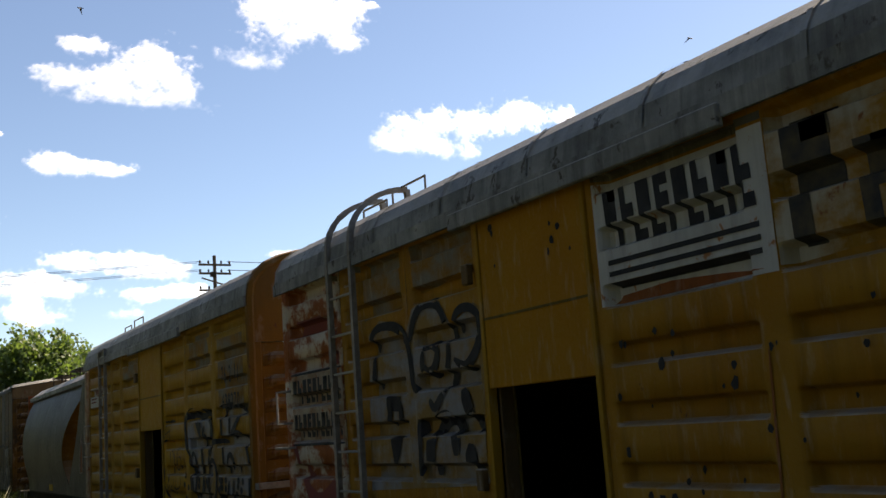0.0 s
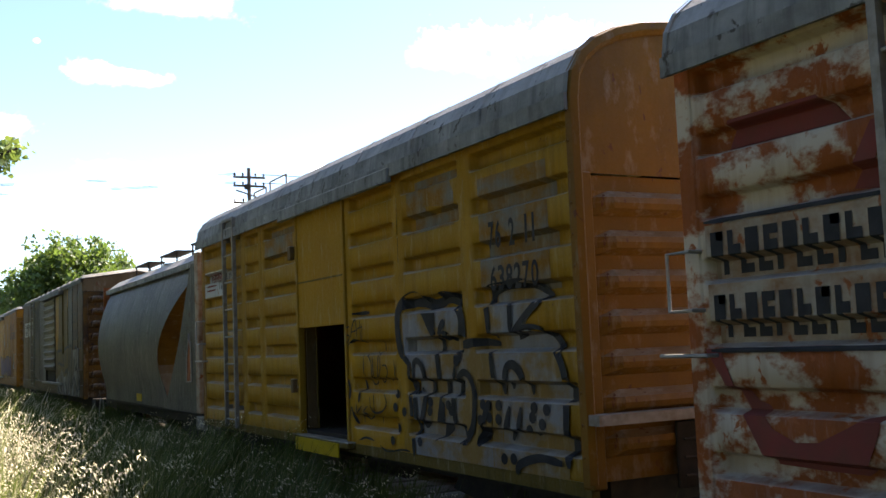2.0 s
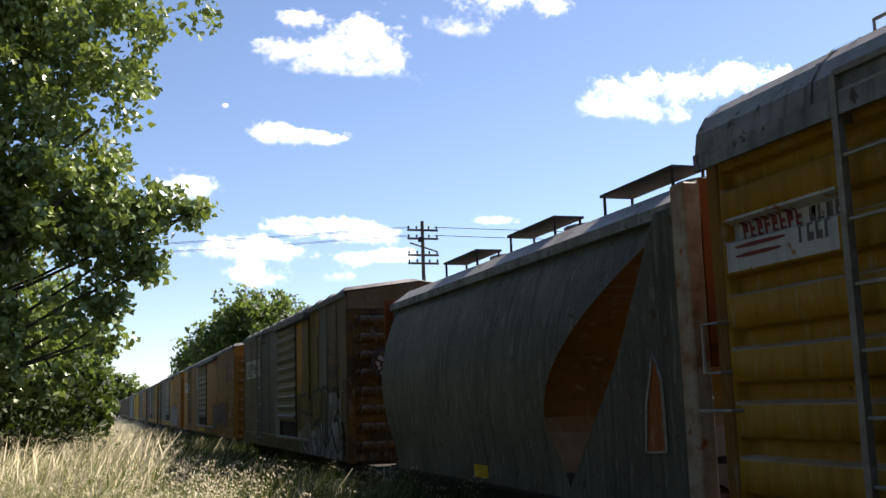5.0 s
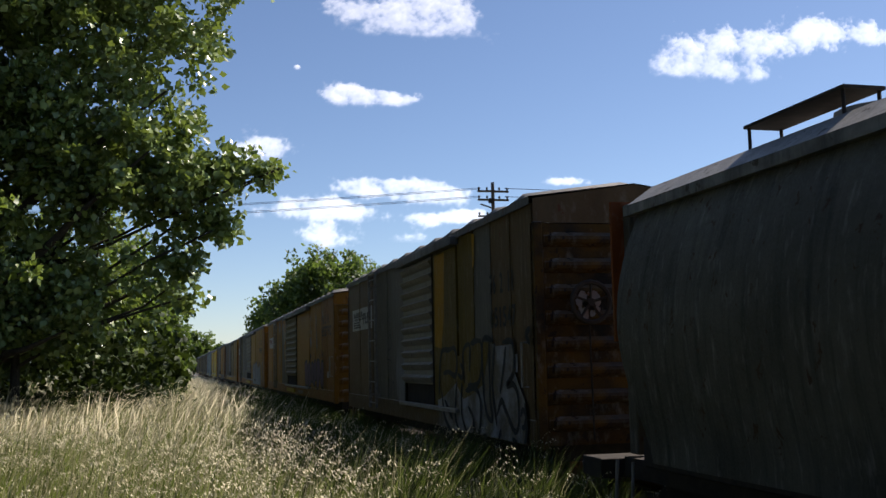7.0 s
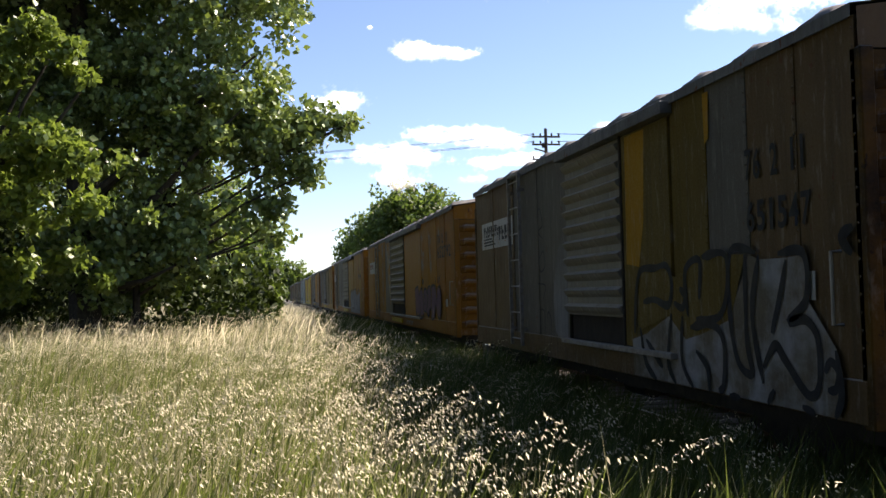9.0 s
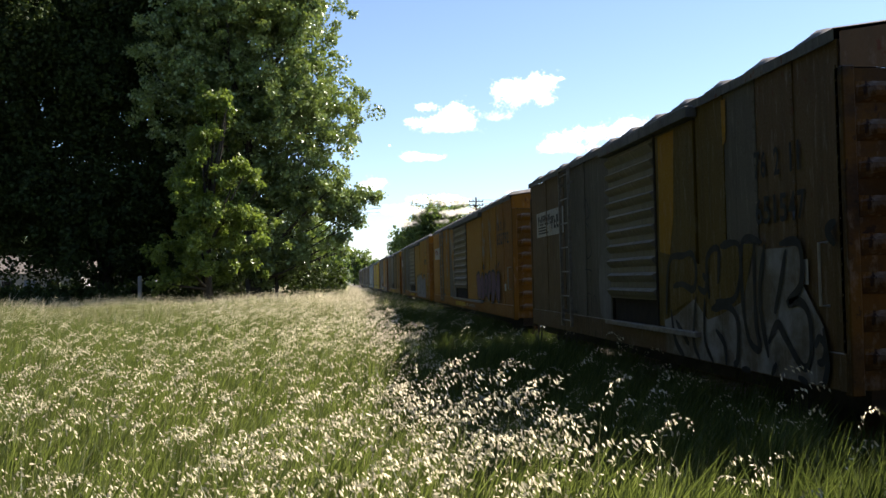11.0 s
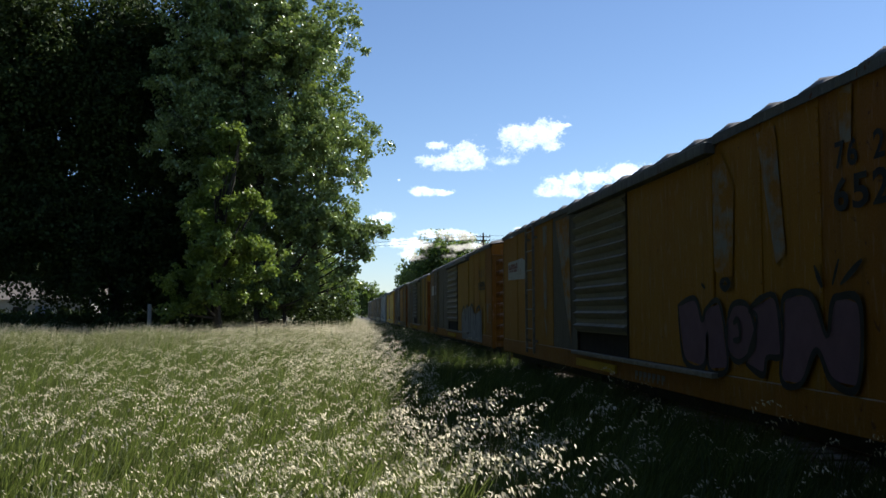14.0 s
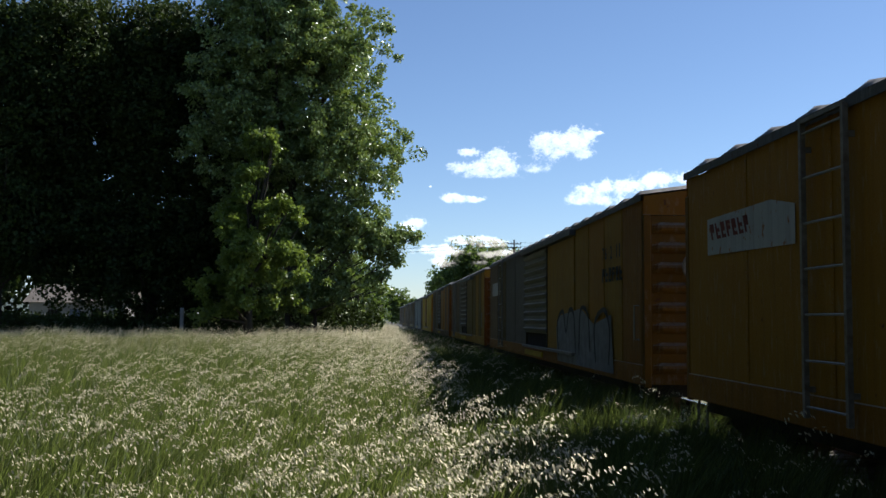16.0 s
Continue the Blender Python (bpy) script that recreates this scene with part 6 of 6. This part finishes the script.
post = tagged(part("marker_post", box(-13.75, -13.5, 30.6, 30.8, 0.75, 2.75, None, 0.02), M_WALL), "white concrete post at the edge of the field", "post")

# ---------------------------------------------------------------- telegraph line
pole = thing("telegraph_pole", "dark wooden telegraph pole with four crossarms", "telegraph pole")
pole.location = (9.5, 30.0, 0)
part("shaft", tube([(0, 0, -0.3), (0, 0, 7.68)], 0.06, None, 8, [0.085, 0.055]), M_POLE, pole)
for z, half in ((7.39, 0.5), (7.12, 0.5), (6.60, 0.5), (6.34, 0.5)):
    arm = part("crossarm", box(-half, half, -0.06, -0.0, z - 0.03, z + 0.03), M_POLE, pole)
    for x in (-0.46, -0.2, 0.2, 0.46):
        part("insulator", tube([(x, -0.03, z + 0.03), (x, -0.03, z + 0.08), (x, -0.03, z + 0.13)], 0.03, None, 6, [0.012, 0.035, 0.02]), M_STEEL, arm)
part("brace", tube([(-0.42, -0.03, 6.98), (0.45, -0.03, 6.72)], 0.025, None, 5), M_POLE, pole)
part("transformer_box", box(-0.18, 0.0, -0.16, -0.06, 7.0, 7.16, None, 0.02), M_STEEL, pole)
for z in (7.5, 7.24):
    for dy in (0.0, 0.35):
        pts = [(9.1 - 28 * k / 24, 30 + dy * 0.1 + 6 * k / 24, z - 0.10 * dy - 1.0 * math.sin(math.pi * k / 24) * 0.55) for k in range(25)]
        tagged(part("telegraph_wire", tube(pts, 0.008, None, 4), M_STEEL), "thin dark telegraph wire with small spacers", "wire", "telegraph wires")
        pts = [(9.9 + 26 * k / 16, 30 + dy * 0.1 - 6 * k / 16, z - 0.9 * math.sin(math.pi * k / 16) * 0.5) for k in range(17)]
        tagged(part("telegraph_wire", tube(pts, 0.008, None, 4), M_STEEL), "thin dark telegraph wire with small spacers", "wire", "telegraph wires")


# ---------------------------------------------------------------- clouds
CLOUDS = [
    [(5.23, 13.61, 0.78, 0.41), (6.07, 14.72, 0.78, 0.41), (8.42, 14.47, 1.08, 0.78), (7.2, 13.63, 1.49, 0.63), (7.65, 13.08, 2.05, 0.3), (9.35, 13.6, 0.49, 0.49)],
    [(15.11, 17.33, 1.16, 0.97), (13.41, 16.3, 1.87, 1.05), (11.49, 14.94, 1.34, 0.41), (12.59, 17.13, 1.16, 0.63), (15.28, 16.04, 0.49, 0.37), (16.51, 17.67, 0.3, 0.15)],
    [(5.54, 10.69, 0.86, 0.45), (6.76, 10.73, 0.97, 0.31), (5.16, 10.84, 0.41, 0.29)],
    [(17.66, 12.84, 1.31, 0.78), (20.29, 13.38, 1.77, 0.68), (22.76, 13.95, 1.23, 0.78), (25.39, 14.05, 1.31, 0.64), (19.7, 12.25, 1.49, 0.44), (17.04, 12.28, 0.9, 0.39)],
    [(7.1, 7.73, 1.87, 0.42), (5.92, 7.78, 0.9, 0.29), (8.17, 7.47, 1.12, 0.29)],
    [(4.79, 6.89, 1.87, 0.42), (4.17, 7.14, 1.12, 0.34)],
    [(4.49, 6.18, 1.03, 0.53)],
    [(8.17, 6.77, 1.42, 0.36), (7.26, 6.11, 0.71, 0.25), (9.21, 6.87, 0.56, 0.25)],
    [(2.66, 8.96, 0.97, 0.53), (2.03, 8.52, 0.75, 0.39)],
    [(3.66, 11.63, 0.10, 0.08)],
    [(12.7, 8.13, 0.75, 0.19)]]


def cloud(lobes, seed):
    x0, x1 = min(l[0] - 1.5 * l[2] for l in lobes), max(l[0] + 1.5 * l[2] for l in lobes)
    z0, z1 = min(l[1] - 1.6 * l[3] for l in lobes), max(l[1] + 1.6 * l[3] for l in lobes)
    cell = 0.045
    nx, nz = int((x1 - x0) / cell), int((z1 - z0) / cell)
    dens = {}
    for i in range(nx + 1):
        for j in range(nz + 1):
            x, z = x0 + i * cell, z0 + j * cell
            wob = noise.fractal((x * 1.5, z * 1.9, seed), 0.7, 2.2, 6)
            d = sum(math.exp(-0.85 * ((x - a) / rx) ** 2 - 1.0 * ((z - c) / (rz * (1.0 if z > c else 0.75))) ** 2) for a, c, rx, rz in lobes)
            d = min(d, 0.95) - 0.42 + 0.34 * wob + 0.14 * noise.fractal((x * 6, z * 7, seed + 5), 0.8, 2.0, 3)
            if d > 0:
                # Sunlit tops and dim bases are put into the puff value.
                lit = 0.42 + 0.58 * smooth(z0, z0 + 0.7 * (z1 - z0), z + 0.45 * wob)
                dens[i, j] = min(1.0, d * 1.25) * lit
    bm = bmesh.new()
    layer = bm.verts.layers.float.new("puff")
    vs = {}

    def vert(i, j):
        if (i, j) not in vs:
            d = dens.get((i, j), 0.0)
            v = bm.verts.new((x0 + i * cell, 32 - 0.25 * d, z0 + j * cell))
            v[layer] = d
            vs[i, j] = v
        return vs[i, j]
    for i in range(nx):
        for j in range(nz):
            if sum((p in dens) for p in ((i, j), (i + 1, j), (i, j + 1), (i + 1, j + 1))) >= 1:
                bm.faces.new((vert(i, j), vert(i + 1, j), vert(i + 1, j + 1), vert(i, j + 1)))
    return tagged(part("cloud", bm, M_CLOUD), "white fair-weather cloud in the blue sky", "cloud", "clouds", "structure")


SKY = [cloud(lobes, 3.7 * k) for k, lobes in enumerate(CLOUDS)]
# how far each cloud drifts by the end: across and down
DRIFT = {0: (0.3, -0.6), 1: (-0.4, -1.9), 3: (-2.6, -1.6)}


# ---------------------------------------------------------------- bird
def make_bird():
    bird = thing("bird", "small dark bird in flight over the train", "bird", "birds")
    bm = bmesh.new()
    tube([(-0.13, 0, 0), (-0.05, 0, 0.01), (0.05, 0, 0.0), (0.11, 0, 0.01), (0.14, 0, 0.01)], 0.03, bm, 6, [0.006, 0.024, 0.03, 0.018, 0.003])
    part("body", bm, M_STEEL, bird)
    for s in (-1, 1):
        bm = bmesh.new()
        pts = [(0.05, 0.01 * s, 0.01), (0.03, 0.16 * s, -0.05), (-0.05, 0.27 * s, -0.16), (-0.04, 0.12 * s, -0.06), (-0.05, 0.01 * s, 0.0)]
        a = [bm.verts.new(p) for p in pts]
        b = [bm.verts.new((x, y, z + 0.008)) for x, y, z in pts]
        bm.faces.new(a), bm.faces.new(b[::-1])
        for i in range(5):
            bm.faces.new((a[i], b[i], b[(i + 1) % 5], a[(i + 1) % 5]))
        part("wing", bm, M_STEEL, bird)
    return bird


FIRST_BIRD, SECOND_BIRD = make_bird(), make_bird()


# ---------------------------------------------------------------- what moves
def motions():
    for k, (dx, dz) in DRIFT.items():
        walk(SKY[k], [(0.0, pose(0, 0, 0)), (8.0, pose(0, 0, 0)), (9.5, pose(dx * 0.3, 0, dz * 0.3)), (12.0, pose(dx * 0.85, 0, dz * 0.85)), (16.0, pose(dx, 0, dz))])
    for wheel, at in WHEELS:
        walk(wheel, [(0.2 * k, pose(0, at, 0.78, 82 * k)) for k in range(81)])
    for car, at in CARS:
        walk(car, [(t, pose(SIDE, at + run, 0)) for t, run in TRAIN_RUN])

    walk(SECOND_BIRD, [(0.0, pose(7.4, 39.3, 19.2, 0, -10, 160)), (0.2, pose(6.0, 39.0, 24.0, 0, -20, 170)), (1.0, pose(-2, 20, 34, 0, 0, 230)), (3.0, pose(-10, -60, 45, 0, 0, 270)), (16.0, pose(-40, -420, 60, 0, 0, 270))])
    walk(FIRST_BIRD, [(0.0, pose(30.54, 30, 17.52, 0, 8, 0)), (0.25, pose(33.54, 31.5, 16.92, 0, 8, 10)), (1.0, pose(44.54, 38, 14.52, 0, 0, 20)), (4.0, pose(95, 70, 12, 0, 0, 20)), (16.0, pose(260, 160, 16, 0, 0, 20))])


motions()
